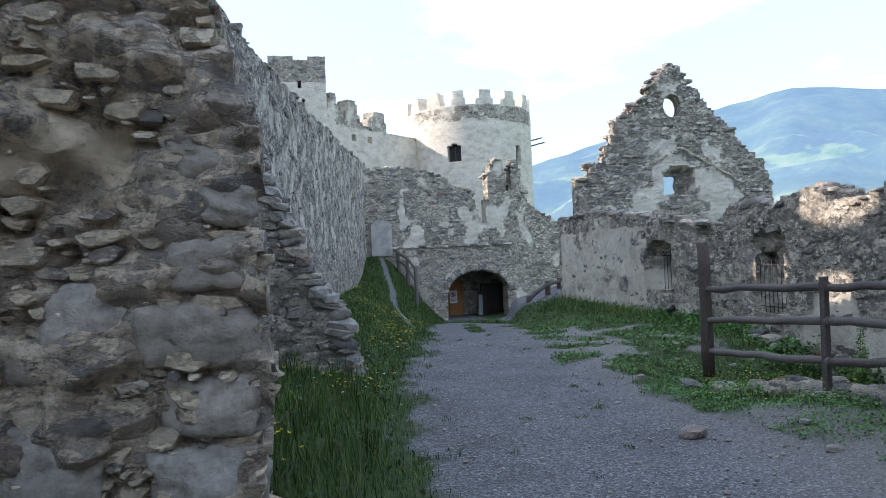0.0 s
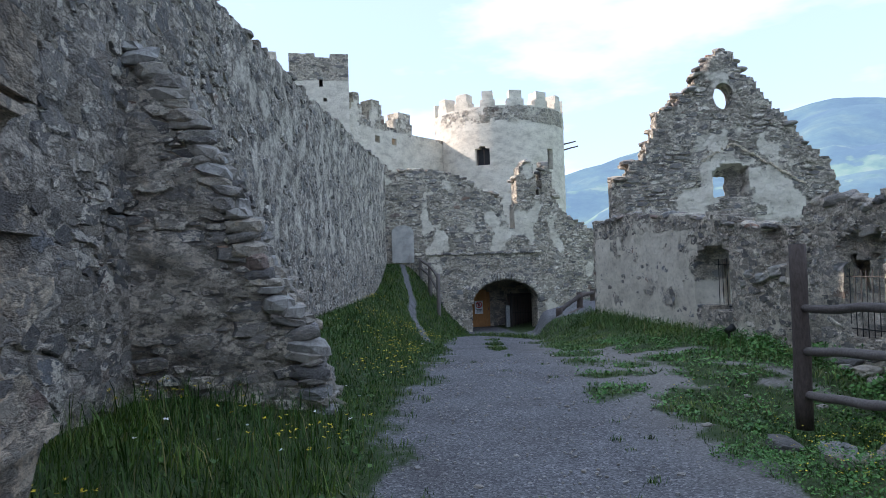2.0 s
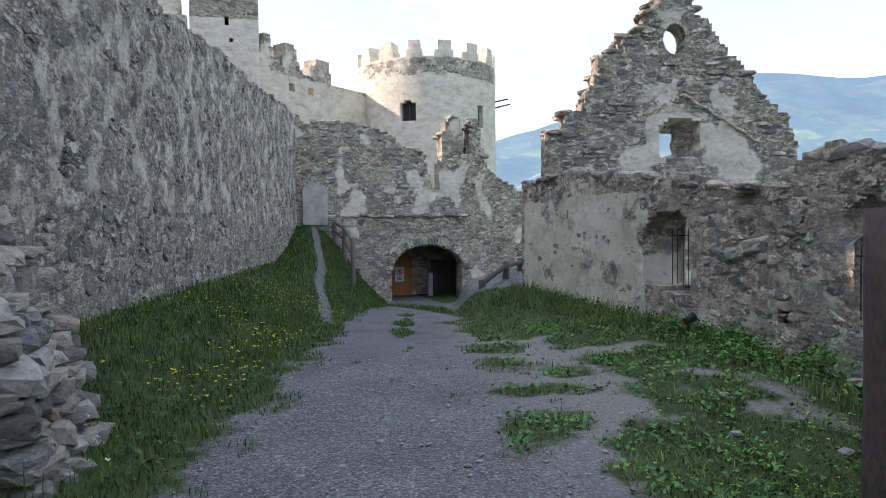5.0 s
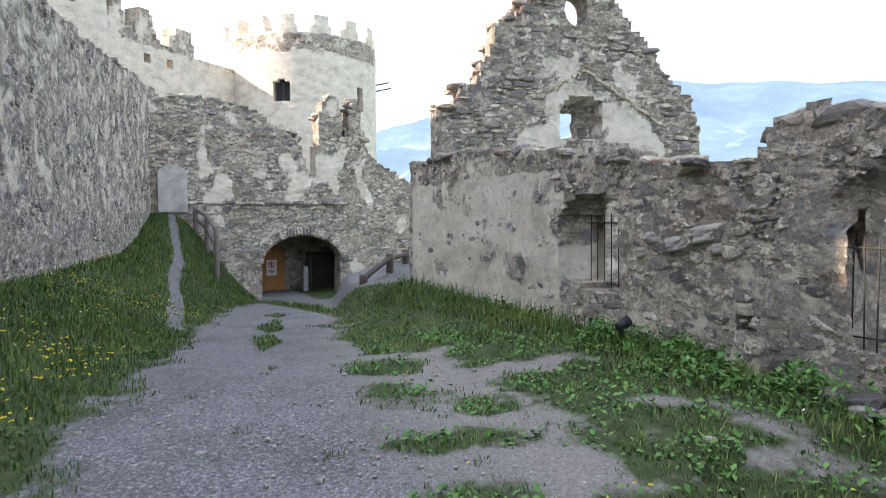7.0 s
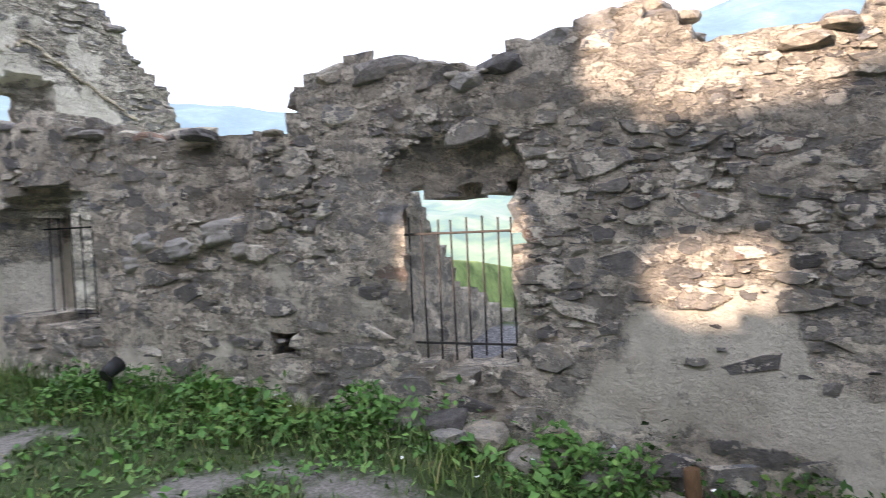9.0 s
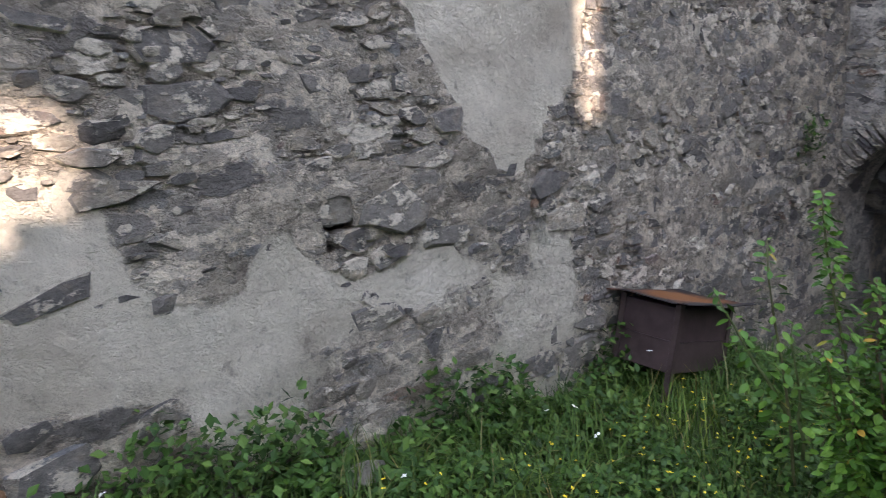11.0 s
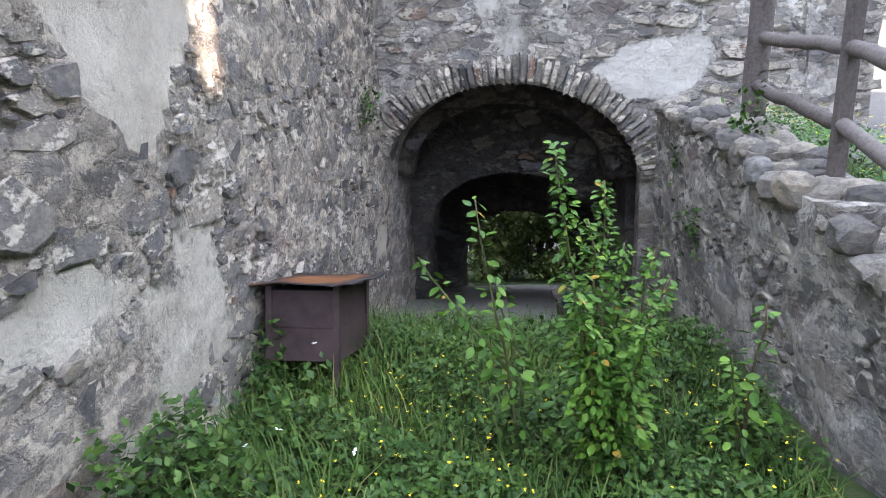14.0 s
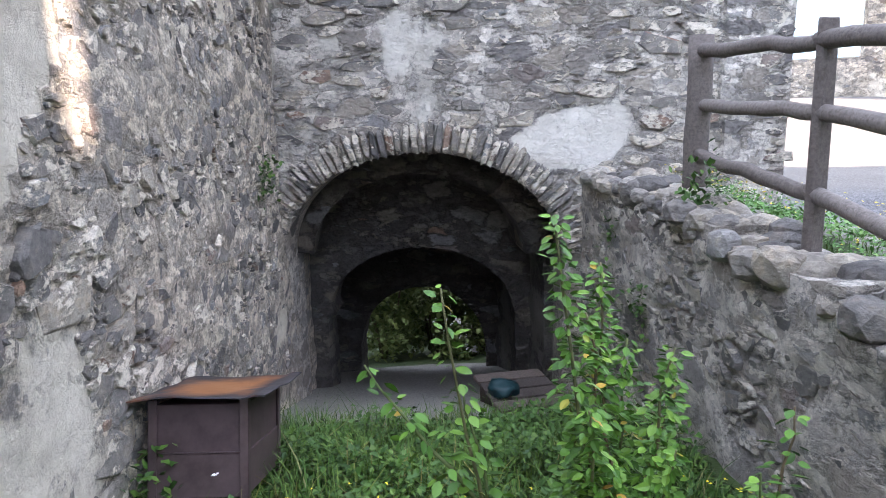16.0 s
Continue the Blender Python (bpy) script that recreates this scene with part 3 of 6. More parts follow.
left_z = lerp_table([(-10, 0.1), (3, 0.15), (8, 0.3), (12, 0.42), (28, 0.40), (31, 0.8), (34.4, 1.66), (60, 1.7)])
right_z = lerp_table([(-10, 0.0), (7, 0.0), (9, 0.06), (19, 0.12), (26, -0.4), (33, -1.3), (60, -1.3)])
sunk_z = lerp_table([(-30, -5.0), (-10, -4.6), (-6, -4.0), (2.3, -1.5), (4.75, -0.78), (5.8, -0.72), (7.3, -0.46), (8.6, -0.16), (9.4, 0.0), (12, 0.0)])
foot = lerp_table([(20, 3.6), (24, 4.0), (27, 4.15), (30, 4.6), (34.5, 4.75)])


def ground_z(x, y):
    z0 = base_z(y)
    pl, pr, wl, wr = path_left(y), path_right(y), wall_left_x(y), wall_right_x(y)
    a = sstep(0, 1, (pl - x) / np.maximum(pl - wl, 0.5) * 1.15)
    z = z0 + (left_z(y) - z0) * a
    b = sstep(0, 1, (x - pr) / np.maximum(wr - pr, 0.5) * 1.1)
    z = z + (right_z(y) - z) * b * (x > pr)
    # the crown behind the low fence, and the sunken yard beside it
    crown = sstep(3.0, 4.1, x) * (1 - sstep(5.6, 7.0, y)) * sstep(1.0, 3.0, y)
    z = z + 0.26 * crown * sstep(7.2, 3.8, y)
    edge = np.full_like(np.asarray(y, float), 4.38)
    soft = np.where(y < 6.2, 0.12, 0.12 + 1.1 * sstep(6.2, 7.2, y))
    s = np.clip((x - edge + soft * 0.3) / soft, 0, 1)
    s = s * s * (3 - 2 * s) * (1 - sstep(9.0, 9.6, y))
    z = z + (np.minimum(sunk_z(y), z) - z) * s
    # outside the east wall the hill falls to the valley floor
    out = sstep(8.0, 10.5, x) * (1 - sstep(24, 30, y)) * (1 - sstep(3, 0, y) * 0)
    z = z * (1 - out) + out * 0.25
    z = z - 90 * sstep(20, 420, x) - 0.62 * np.clip(x - 10.5, 0, 75) * (1 - sstep(20, 26, y))
    z = z + 0.95 * sstep(-1.0, -9.0, y) * (1 - sstep(1.5, 3.0, x))
    z = z - 60 * sstep(60, 500, y) - 60 * sstep(-60, -500, y) - 30 * sstep(60, 400, -x)
    return z


turf_right = lerp_table([(-10, 4.6), (2.5, 4.6), (4.34, 4.25), (4.72, 3.85), (5.25, 3.4), (5.7, 3.45), (6.5, 3.75), (8, 4.1), (8.9, 4.5), (9.9, 4.95), (11.0, 5.4), (12.3, 5.75), (12.7, 5.7), (13.2, 5.2), (13.8, 5.0), (15.4, 5.3), (27, 8.7), (34, 11.4)])
# islands of turf in the gravel, and bare sandy bays in the turf
TURF_ISLES = ((3.95, 9.18, 0.62, 0.34, 0.9), (4.42, 10.3, 0.55, 0.24, -0.35), (4.66, 11.65, 0.38, 0.5, 0.0), (4.98, 10.9, 0.30, 0.3, 0.0), (4.1, 8.25, 0.2, 0.18, 0.0), (4.85, 12.6, 0.45, 0.5, 0.0))
SAND_BAYS = ((5.7, 11.9, 1.0, 0.28), (6.65, 9.65, 0.45, 0.4), (6.1, 10.3, 0.3, 0.22), (5.9, 9.2, 0.3, 0.2))


def turf(x, y):
    """1 on turf, 0 on gravel."""
    pl, pr = path_left(y), path_right(y)
    n1 = noise.noise(Vector((x * 1.1, y * 0.75, 3.0))) + 0.5 * noise.noise(Vector((x * 2.7, y * 2.1, 9.0)))
    left = float(sstep(0.4, -0.4, (x - pl) + 0.32 * n1 + 0.34 * noise.noise(Vector((x * 4.5, y * 3.6, 12.0)))))
    if y > 19:
        foot_d = abs(x - float(foot(y)))
        left *= float(sstep(0.08, 0.2, foot_d + 0.05 * n1))
    n2 = noise.noise(Vector((x * 1.3, y * 1.1, 23.0))) + 0.6 * noise.noise(Vector((x * 3.1, y * 2.6, 29.0))) + 0.4 * noise.noise(Vector((x * 7.2, y * 6.5, 31.0)))
    right = float(sstep(-0.45, 0.5, x - float(turf_right(y)) + 0.6 * n2))
    for cx, cy, rx, ry, tilt in TURF_ISLES:
        dx, dy = x - cx, y - cy
        dx, dy = dx * math.cos(tilt) + dy * math.sin(tilt), dy * math.cos(tilt) - dx * math.sin(tilt)
        right = max(right, float(sstep(1.5, 0.35, math.hypot(dx / rx, dy / ry) + 0.75 * n2)))
    for cx, cy, rx, ry in SAND_BAYS:
        right *= 0.3 + 0.7 * float(sstep(0.6, 1.5, math.hypot((x - cx) / rx, (y - cy) / ry) + 0.7 * n2))
    if y > 7.6:
        right *= 0.5 + 0.5 * float(sstep(-0.75, 0.1, n2 + 0.25 * (y > 12.5)))
    if x > 4.7 and y < 7.6:
        right = max(right, 0.9)
    wallward = float(sstep(1.5, 0.5, float(wall_right_x(y)) - x)) if y > 8 else 0.0
    mid = 0.8 * float(sstep(0.1, -0.05, abs(x - (pl + pr) / 2) - 0.12 + 0.3 * n1)) if 15 < y < 23 else 0.0
    t = max(left, right, wallward, mid)
    if y < 3.5:
        t *= float(sstep(-1.0, 3.5, y)) if x < 3 else 1
    if x > 4.7 and y < 4.6:
        t *= float(sstep(3.0, 3.7, y + 0.3 * n1))
        if y < -1.6:
            t = 1.0
    if x > 7.7:
        t = 0.2 if x < 10 else (1.0 if x < 14 else 2.0)
    return t


def graded(lo, hi, step, far, grow=1.35):
    mid = list(np.arange(lo, hi + step / 2, step))
    d, a, b = step, [], []
    x = lo
    while x > -far:
        d *= grow
        x -= d
        a.append(x)
    d, x = step, hi
    while x < far:
        d *= grow
        x += d
        b.append(x)
    return np.array(a[::-1] + mid + b)


gx, gy = graded(-3.5, 9.0, 0.13, 3500), graded(-1.0, 36.0, 0.17, 3500)
GX, GY = np.meshgrid(gx, gy, indexing="ij")
GZ = ground_z(GX, GY)
tv = np.zeros_like(GZ)
for i in range(len(gx)):
    for j in range(len(gy)):
        x, y = gx[i], gy[j]
        near = -4 < x < 18 and -10 < y < 40
        tv[i, j] = turf(x, y) if near else (0.0 if -14 < x < 16 and -22 < y < 60 else 2.0)
        if near:
            GZ[i, j] += 0.025 * noise.noise(Vector((x * 1.3, y * 1.3, 0))) + 0.035 * tv[i, j] * noise.noise(Vector((x * 3.1, y * 3.1, 4)))
nx, ny = len(gx), len(gy)
gv = np.stack([GX.ravel(), GY.ravel(), GZ.ravel()], 1)
gi = np.arange(nx * ny).reshape(nx, ny)
gf = np.stack([gi[:-1, :-1].ravel(), gi[1:, :-1].ravel(), gi[1:, 1:].ravel(), gi[:-1, 1:].ravel()], 1)
gm = raw_mesh("ground", gv.tolist(), gf.tolist(), M_GROUND, True)
sv = sstep(-0.9, 0.6, GX - path_right(GY)) * (GX < 7.6) * (GY < 26)
sv = np.maximum(sv, sstep(2.0, 0.5, GY) * (GX < 4.4) * 0.8)
gs_at = gm.attributes.new("sand", "FLOAT", "POINT")
gs_at.data.foreach_set("value", sv.ravel().astype(np.float32))
ga = gm.attributes.new("turf", "FLOAT", "POINT")
ga.data.foreach_set("value", tv.ravel().astype(np.float32))
tagged(new("ground", gm), "grey gravel path and rough turf in a castle yard", "ground", kind="structure")


def gz(x, y):
    return float(ground_z(np.array(float(x)), np.array(float(y))))


# ---- mountains and valley ----
ridge = lerp_table([(-180, 9), (-90, 7), (-30, 8), (0, 5), (13, 5.2), (20, 6.8), (27, 9.0), (34, 10.3), (39, 11.3), (44, 10.6), (53, 9.6), (60, 9.2), (70, 10.5), (80, 13), (92, 16), (120, 12), (150, 9), (180, 9)])
mv, mf = [], []
MA, MR = 260, 26
for i in range(MA):
    a = i * 360 / MA
    az = a if a <= 180 else a - 360
    for j in range(MR + 1):
        f = j / MR
        r = 500 + 3000 * f
        e = math.tan(radians(float(ridge(az)))) * 3500
        x, y = r * math.sin(radians(a)), r * math.cos(radians(a))
        h = -140 + (e + 140) * f ** 1.25
        h += (60 * f * (1 - f) * 4 * 1.4 + 30 * f) * fnoise((x, y, 0), 0.0022, 5) + 14 * f * fnoise((x, y, 5), 0.008, 4)
        mv.append((x, y, h))
for i in range(MA):
    for j in range(MR):
        p, q = i * (MR + 1) + j, ((i + 1) % MA) * (MR + 1) + j
        mf.append((p, p + 1, q + 1, q))
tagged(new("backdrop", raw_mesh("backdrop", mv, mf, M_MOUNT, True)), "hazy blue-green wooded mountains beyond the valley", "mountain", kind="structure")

# ---- east wall with its barred openings ----
P_EAST = Plane((wall_right_x(-9.0), -9.0), (wall_right_x(26.0), 26.0), -1)
ey = lambda y: (y + 9.0) * P_EAST.length / 35.0
east_top_y = lerp_table([(-9, 1.6), (1.6, 2.6), (2.0, 3.2), (5.5, 3.0), (6.4, 2.6), (7.2, 2.12), (7.7, 1.99), (8.04, 2.04), (8.15, 2.17), (8.4, 2.27), (8.7, 2.24), (8.87, 2.18), (9.1, 2.1), (9.2, 2.03), (9.5, 2.06),
                         (10.1, 2.22), (10.48, 2.08), (10.6, 1.82), (11.5, 1.88), (12.06, 1.98), (13.8, 2.25), (17.2, 2.5), (19.0, 2.38), (20, 2.0), (26, 0.8)])
uy = lambda u: -9.0 + u * 35.0 / P_EAST.length


def in_gate(y, z):
    lo = 0.36 + 0.10 * noise.noise(Vector((y * 5, 1, 0))) - 0.08 * (y > 9.3) * (y < 9.6)
    hi = 1.40 + 0.05 * noise.noise(Vector((y * 7, 2, 0)))
    return 9.06 + 0.03 * noise.noise(Vector((2, 0, z * 7))) < y < 9.78 + 0.04 * noise.noise(Vector((0, 3, z * 6))) and lo < z < hi


def in_win(y, z):
    return 12.45 < y < 13.66 and 0.52 + 0.1 * (y > 13.2) < z < 1.66 - 0.42 * (y - 13.0) ** 2 - 0.06 * noise.noise(Vector((y * 6, 0, 0)))


def in_put(y, z):
    return (6.73 < y < 6.92 and 0.38 < z < 0.60) or (10.62 < y < 10.78 and 0.36 < z < 0.50)


def east_plaster(u, z):
    y = uy(u)
    n1 = 1.0 * fnoise((y, z * 1.3, 2.0), 1.7, 5)
    a = float(sstep(13.3, 13.9, y)) * float(sstep(19.2, 18.6, y)) * (0.95 if z < 2.0 else 0.3)
    b = float(sstep(9.1, 8.3, y)) * float(sstep(5.6, 6.4, y)) * float(sstep(0.95, 0.6, z + 0.5 * float(sstep(7.4, 6.7, y)))) * float(sstep(-0.02, 0.12, z))
    c = 1.5 * float(sstep(0.05, -0.03, max((y - 5.9) - 0.6 * (z - 0.52), (5.9 - y) - 1.2 * (z - 0.52), y - 6.42, 5.28 - y) + 0.05 * fnoise((y, z, 9.0), 4.0, 3)))
    d = 0.45 * float(sstep(9.8, 10.2, y)) * float(sstep(13, 12.4, y)) * float(sstep(1.1, 0.5, z))
    f = 0.22 * float(sstep(6.9, 6.3, y)) * float(sstep(5.2, 5.6, y)) * float(sstep(0.6, 0.3, z)) - 0.3 * float(sstep(5.5, 5.1, y)) + 0.45 * float(sstep(8.6, 7.4, y)) * float(sstep(0.45, 0.1, z))
    a = max(a, f) if y > 5.5 else f
    bare = float(sstep(0.34, 0.2, math.hypot(y - 7.42, z - 0.57))) + float(sstep(0.3, 0.15, math.hypot((y - 6.75) * 0.8, z - 0.5)))
    return 0.85 * max(a, b, c, d) + n1 * 0.55 + 0.02 - 0.9 * min(bare, 1.0)


def east_sink(u, z):
    """Hollows where the facing has fallen away: over the barred opening, and in the broken stretch beyond it."""
    y = uy(u)
    a = 0.13 * float(sstep(0.5, 0.36, abs(y - 9.42))) * float(sstep(1.30, 1.40, z)) * float(sstep(1.80, 1.62, z + 0.9 * (y - 9.42) ** 2))
    b = 0.16 * float(sstep(0.32, 0.2, abs(y - 11.22))) * float(sstep(1.28, 1.38, z))
    return a + b


def east_shift(u, z):
    """How far the reveals of the openings splay towards the outer face."""
    y = uy(u)
    s = 0.0
    if 9.75 <= y < 10.7:
        s += 0.62 * float(np.clip(z - 0.42, 0, 1)) * (1 - (y - 9.75) / 0.95)
    if 11.6 < y <= 12.5:
        s += 0.5 * (y - 11.6) / 0.9
    if 13.68 <= y < 14.8:
        s -= 0.2 * (1 - (y - 13.68) / 1.12)
    return s


east = wall("wall_east", P_EAST, 0.62, -5.2, lambda u: east_top_y(uy(u)), M_RUBBLE, 0.075, lambda u, z: in_gate(uy(u), z) or in_win(uy(u), z) or in_put(uy(u), z), 0.022, 0.07, east_plaster,
            "broken rubble stone wall with patches of pale plaster", u0=ey(0.0), u1=ey(19.0), seed=1, shift=east_shift, sink=east_sink)

# ---- west (left) curtain wall, buttress and gate jamb ----
P_WEST = Plane((wall_left_x(2.5), 2.5), (wall_left_x(36.5), 36.5), 1)
wy = lambda u: 2.5 + u * 34.0 / P_WEST.length
west_top = lerp_table([(0, 5.6), (8, 5.3), (9.5, 5.0), (11.75, 4.86), (13.35, 5.03), (15.3, 5.15), (17.2, 5.08), (18.5, 5.27), (22, 5.5), (26, 5.65), (31.3, 6.1), (36.5, 6.5)])


def west_plaster(u, z):
    y = wy(u)
    return 0.42 * float(sstep(10.0, 12.5, y)) * float(sstep(0.9, 1.9, z)) + 0.32 * fnoise((y * 1.1, z * 1.4, 7.0), 1.6, 5)


west = wall("wall_west", P_WEST, 1.2, -2.0, lambda u: west_top(wy(u)), M_CURT, 0.14, lambda u, z: 28.1 < wy(u) < 28.5 and 3.9 < z < 4.3, 0.045, 0.08, west_plaster,
            "tall weathered rubble curtain wall with worn plaster", seed=2)

# battered buttress against it
bt_plane = Plane((-1.25, 8.55), (0.95, 8.55), 1)
bt_prof = lerp_table([(0.0, 4.0), (0.4, 3.55), (0.75, 3.2), (1.0, 2.7), (1.25, 2.2), (1.5, 1.6), (1.78, 1.1), (1.95, 0.75), (2.05, 0.3), (2.2, -0.2)])
buttress = wall("wall_buttress", bt_plane, 1.3, -0.3, bt_prof, M_RUBBLE, 0.09, None, 0.06, 0.10, None, "stepped rubble buttress with a battered broken end", seed=3)

# jamb of the gateway beside the start
P_JAMB = Plane((-2.6, 3.5), (-0.05, 3.5), 1)


def jamb_top(u):
    return float(np.interp(u, [0, 2.15, 2.32, 2.45, 2.55], [4.2, 3.6, 2.8, 2.3, 2.1]))


def jamb_plaster(u, z):
    return 0.42 * float(sstep(2.35, 1.7, u + 0.25 * fnoise((u, z, 3), 2.0, 3))) * float(sstep(1.35, 1.75, z + 0.2 * fnoise((u, z, 8), 1.6))) + 0.3 * fnoise((u, z, 1), 2.5, 4)


jamb = wall("wall_gate_jamb", P_JAMB, 0.75, -0.3, jamb_top, M_JAMB, 0.035, lambda u, z: u > 2.49 + 0.10 * fnoise((1.0, 2.0, z), 2.6, 4), 0.13, 0.05, jamb_plaster, damp=0.0, label="rough rubble gateway jamb with crumbling yellow plaster", seed=4)

# ---- building over the arched passage ----
P_ARCH = Plane((7.35, 1.96), (3.08, 2.52), 1)
au = lambda x: (7.35 - x) / (7.35 - 3.08) * P_ARCH.length
A_C, A_A, A_S, A_H = au(5.90), 1.15, -0.35, 0.89


def in_arch(u, z, grow=0.0):
    du = abs(u - A_C) / (A_A + grow)
    if du >= 1:
        return False
    return z < A_S or (z - A_S) / (A_H + grow) < math.sqrt(1 - du * du)


def arch_snap(u, z, res):
    dx, dz = (u - A_C) / A_A, (z - A_S) / A_H
    r = math.hypot(dx, dz)
    if z > A_S and abs(r - 1) < res / 0.95 * 0.75:
        return A_C + dx / r * A_A, A_S + dz / r * A_H
    if z <= A_S and abs(abs(dx) - 1) < res * 0.55:
        return A_C + math.copysign(A_A, dx), z
    return u, z


def arch_plaster(u, z):
    x = 7.35 - u / P_ARCH.length * 4.27
    b = 0.8 * float(sstep(0.55, 0.25, math.hypot((x - 4.75) / 1.1, (z - 0.62) / 0.55)))
    c = 0.42 * float(sstep(0.5, 0.2, math.hypot((x - 5.9) / 0.8, (z - 1.5) / 2.2)))
    d = 0.65 * float(sstep(6.95, 7.05, x)) * (z > 0.3)
    return max(b, c, d) + 0.06 + 0.5 * fnoise((u, z, 4.0), 1.8, 4)


arch_wall = wall("wall_over_passage", P_ARCH, 0.7, -3.2, lambda u: 3.0, M_COURSE, 0.08, lambda u, z: in_arch(u, z), 0.018, 0.05, arch_plaster,
                 "grey coursed rubble wall above a dark arched passage", snap=arch_snap, seed=5)

# unseen building side added to hold sky light off the path's start
wall("wall_over_passage_west", Plane((3.10, 2.5), (3.10, -6.0), 1), 0.5, -0.5, lambda u: 5.6, M_COURSE, 0.2, None, 0.03, 0.05, None, "unseen building side added to shade the start of the path", seed=25)
# passage: side walls, ribs, vault
pd = Vector((0.0, -1.0))
a_mid = Vector(P_ARCH.at(A_C, 0)[:2])


def passage_plane(k):
    c = a_mid + pd * k
    return Plane(c - P_ARCH.d * 2.2, c + P_ARCH.d * 2.2, 1)


def rib(name, k, half, spring, rise, thick, label, lo, hi=1.6, shift=0.0):
    pl = passage_plane(k)
    def hole(u, z):
        d = abs(u - 2.2 - shift) / half
        return d < 1 and (z < spring or (z - spring) / rise < math.sqrt(1 - d * d))
    def snap(u, z, res):
        dx, dz = (u - 2.2 - shift) / half, (z - spring) / rise
        r = math.hypot(dx, dz)
        if z > spring and abs(r - 1) < res / min(half, rise) * 0.75:
            return 2.2 + shift + dx / r * half, spring + dz / r * rise
        return u, z
    return wall(name, pl, thick, lo, lambda u: hi, M_SHADED, 0.08, hole, 0.03, 0.04, None, label, snap=snap, seed=int(k * 10))


rib("wall_passage_rib", 1.28, 0.93, -1.15, 0.67, 0.5, "stone rib arch inside the passage, shade put in its colour", -3.6, 0.7, 0.05)
rib("wall_passage_end", 3.35, 0.82, -2.2, 0.79, 0.5, "stone end wall of the passage with an arched exit, darkened for shade", -4.4, 0.7, 0.16)
for nm, s in (("wall_passage_side_a", -1), ("wall_passage_side_b", 1)):
    q0 = a_mid + P_ARCH.d * (A_A * s * 1.0) + pd * 0.68
    q1 = q0 + pd * 2.9
    wall(nm, Plane(q0, q1, -1 if s > 0 else 1), 0.5, -4.4, lambda u: 0.5, M_SHADED, 0.12, None, 0.03, 0.03, lambda u, z: 0.45 + 0.5 * fnoise((u, z, 4.0), 1.8, 3), "rough plastered side wall of the passage", seed=8)
vb, vf = [], []
for i in range(15):
    th = math.pi * i / 14
    for j in range(12):
        c = a_mid + P_ARCH.d * (-math.cos(th) * (A_A + 0.04)) + pd * (0.5 + 3.2 * j / 11)
        w = 0.02 * noise.noise(Vector((i * 0.9, j * 1.1, 3)))
        vb.append((c.x, c.y, A_S + math.sin(th) * (A_H + 0.04 + w)))
for i in range(14):
    for j in range(11):
        p = i * 12 + j
        vf.append((p, p + 1, p + 13, p + 12))
vault = raw_mesh("ceiling_vault", vb, vf, M_SHADED, True)
vob = tagged(new("ceiling_vault", vault), "stone barrel vault over the passage, coloured dark for shade", "vault", kind="structure")
vs = vob.modifiers.new("thick", "SOLIDIFY")
vs.thickness, vs.offset = 0.25, 1.0
# unseen slab added over the passage to keep the daylight out
bm = bmesh.new()
c0 = a_mid + pd * 2.4
box_bm(bm, (2.7, 3.2, 0.25), Matrix.Translation((c0.x, c0.y, 0.95)) @ Matrix.Rotation(math.atan2(P_ARCH.d.y, P_ARCH.d.x), 4, "Z"), 0.02)
tagged(part("ceiling_daylight_block", bm, M_COURSE), "unseen slab added above the passage to block daylight", "ceiling", kind="structure")

# ---- retaining wall under the fence ----
P_RET = Plane((4.72, 2.7), (4.6, 6.5), 1)
ret_top = lerp_table([(0, 0.36), (1.0, 0.35), (1.7, 0.28), (2.2, 0.22), (2.7, 0.17), (3.1, 0.11), (3.5, -0.02), (3.8, -0.35)])
retain = wall("wall_retaining", P_RET, 0.36, -2.4, ret_top, M_COURSE, 0.07, None, 0.03, 0.07, lambda u, z: 0.12 + 0.5 * fnoise((u, z, 11.0), 1.6, 4), "low rubble retaining wall below a wooden fence", seed=6)

# ---- gable ruin ----
P_GAB = Plane((8.4, 18.9), (13.85, 17.36), 1)
gab_u = lambda x: (x - 8.4) / (13.85 - 8.4) * P_GAB.length
gab_top_x = lerp_table([(8.4, 3.55), (8.75, 3.62), (8.8, 3.95), (9.2, 4.0), (9.3, 4.55), (9.5, 4.6), (9.56, 5.25), (10.0, 5.45), (10.15, 5.75), (10.4, 5.85), (10.74, 6.46), (11.1, 6.8), (11.4, 6.72), (11.56, 6.5),
                        (12.0, 5.78), (12.5, 5.1), (13.03, 4.41), (13.6, 3.75), (13.85, 3.0)])
gxu = lambda u: 8.4 + u / P_GAB.length * 5.45


def gab_hole(u, z):
    x = gxu(u)
    if ((x - 11.2) / 0.22) ** 2 + ((z - 5.62) / 0.33) ** 2 < 1:
        return True
    return 10.93 < x < 11.33 and 3.06 < z < 3.58


def gab_sink(u, z):
    """The splayed niche round the small window."""
    x = gxu(u)
    return 0.34 * (10.93 < x < 11.74 and 3.0 < z < 3.66 + 0.16 * (1 - ((x - 11.34) / 0.42) ** 2))


def gab_snap(u, z, res):
    dx, dz = (gxu(u) - 11.2) / 0.23, (z - 5.62) / 0.34
    r = math.hypot(dx, dz)
    if 0.7 < r < 1.3:
        return gab_u(11.2 + dx / r * 0.23), 5.62 + dz / r * 0.34
    return u, z


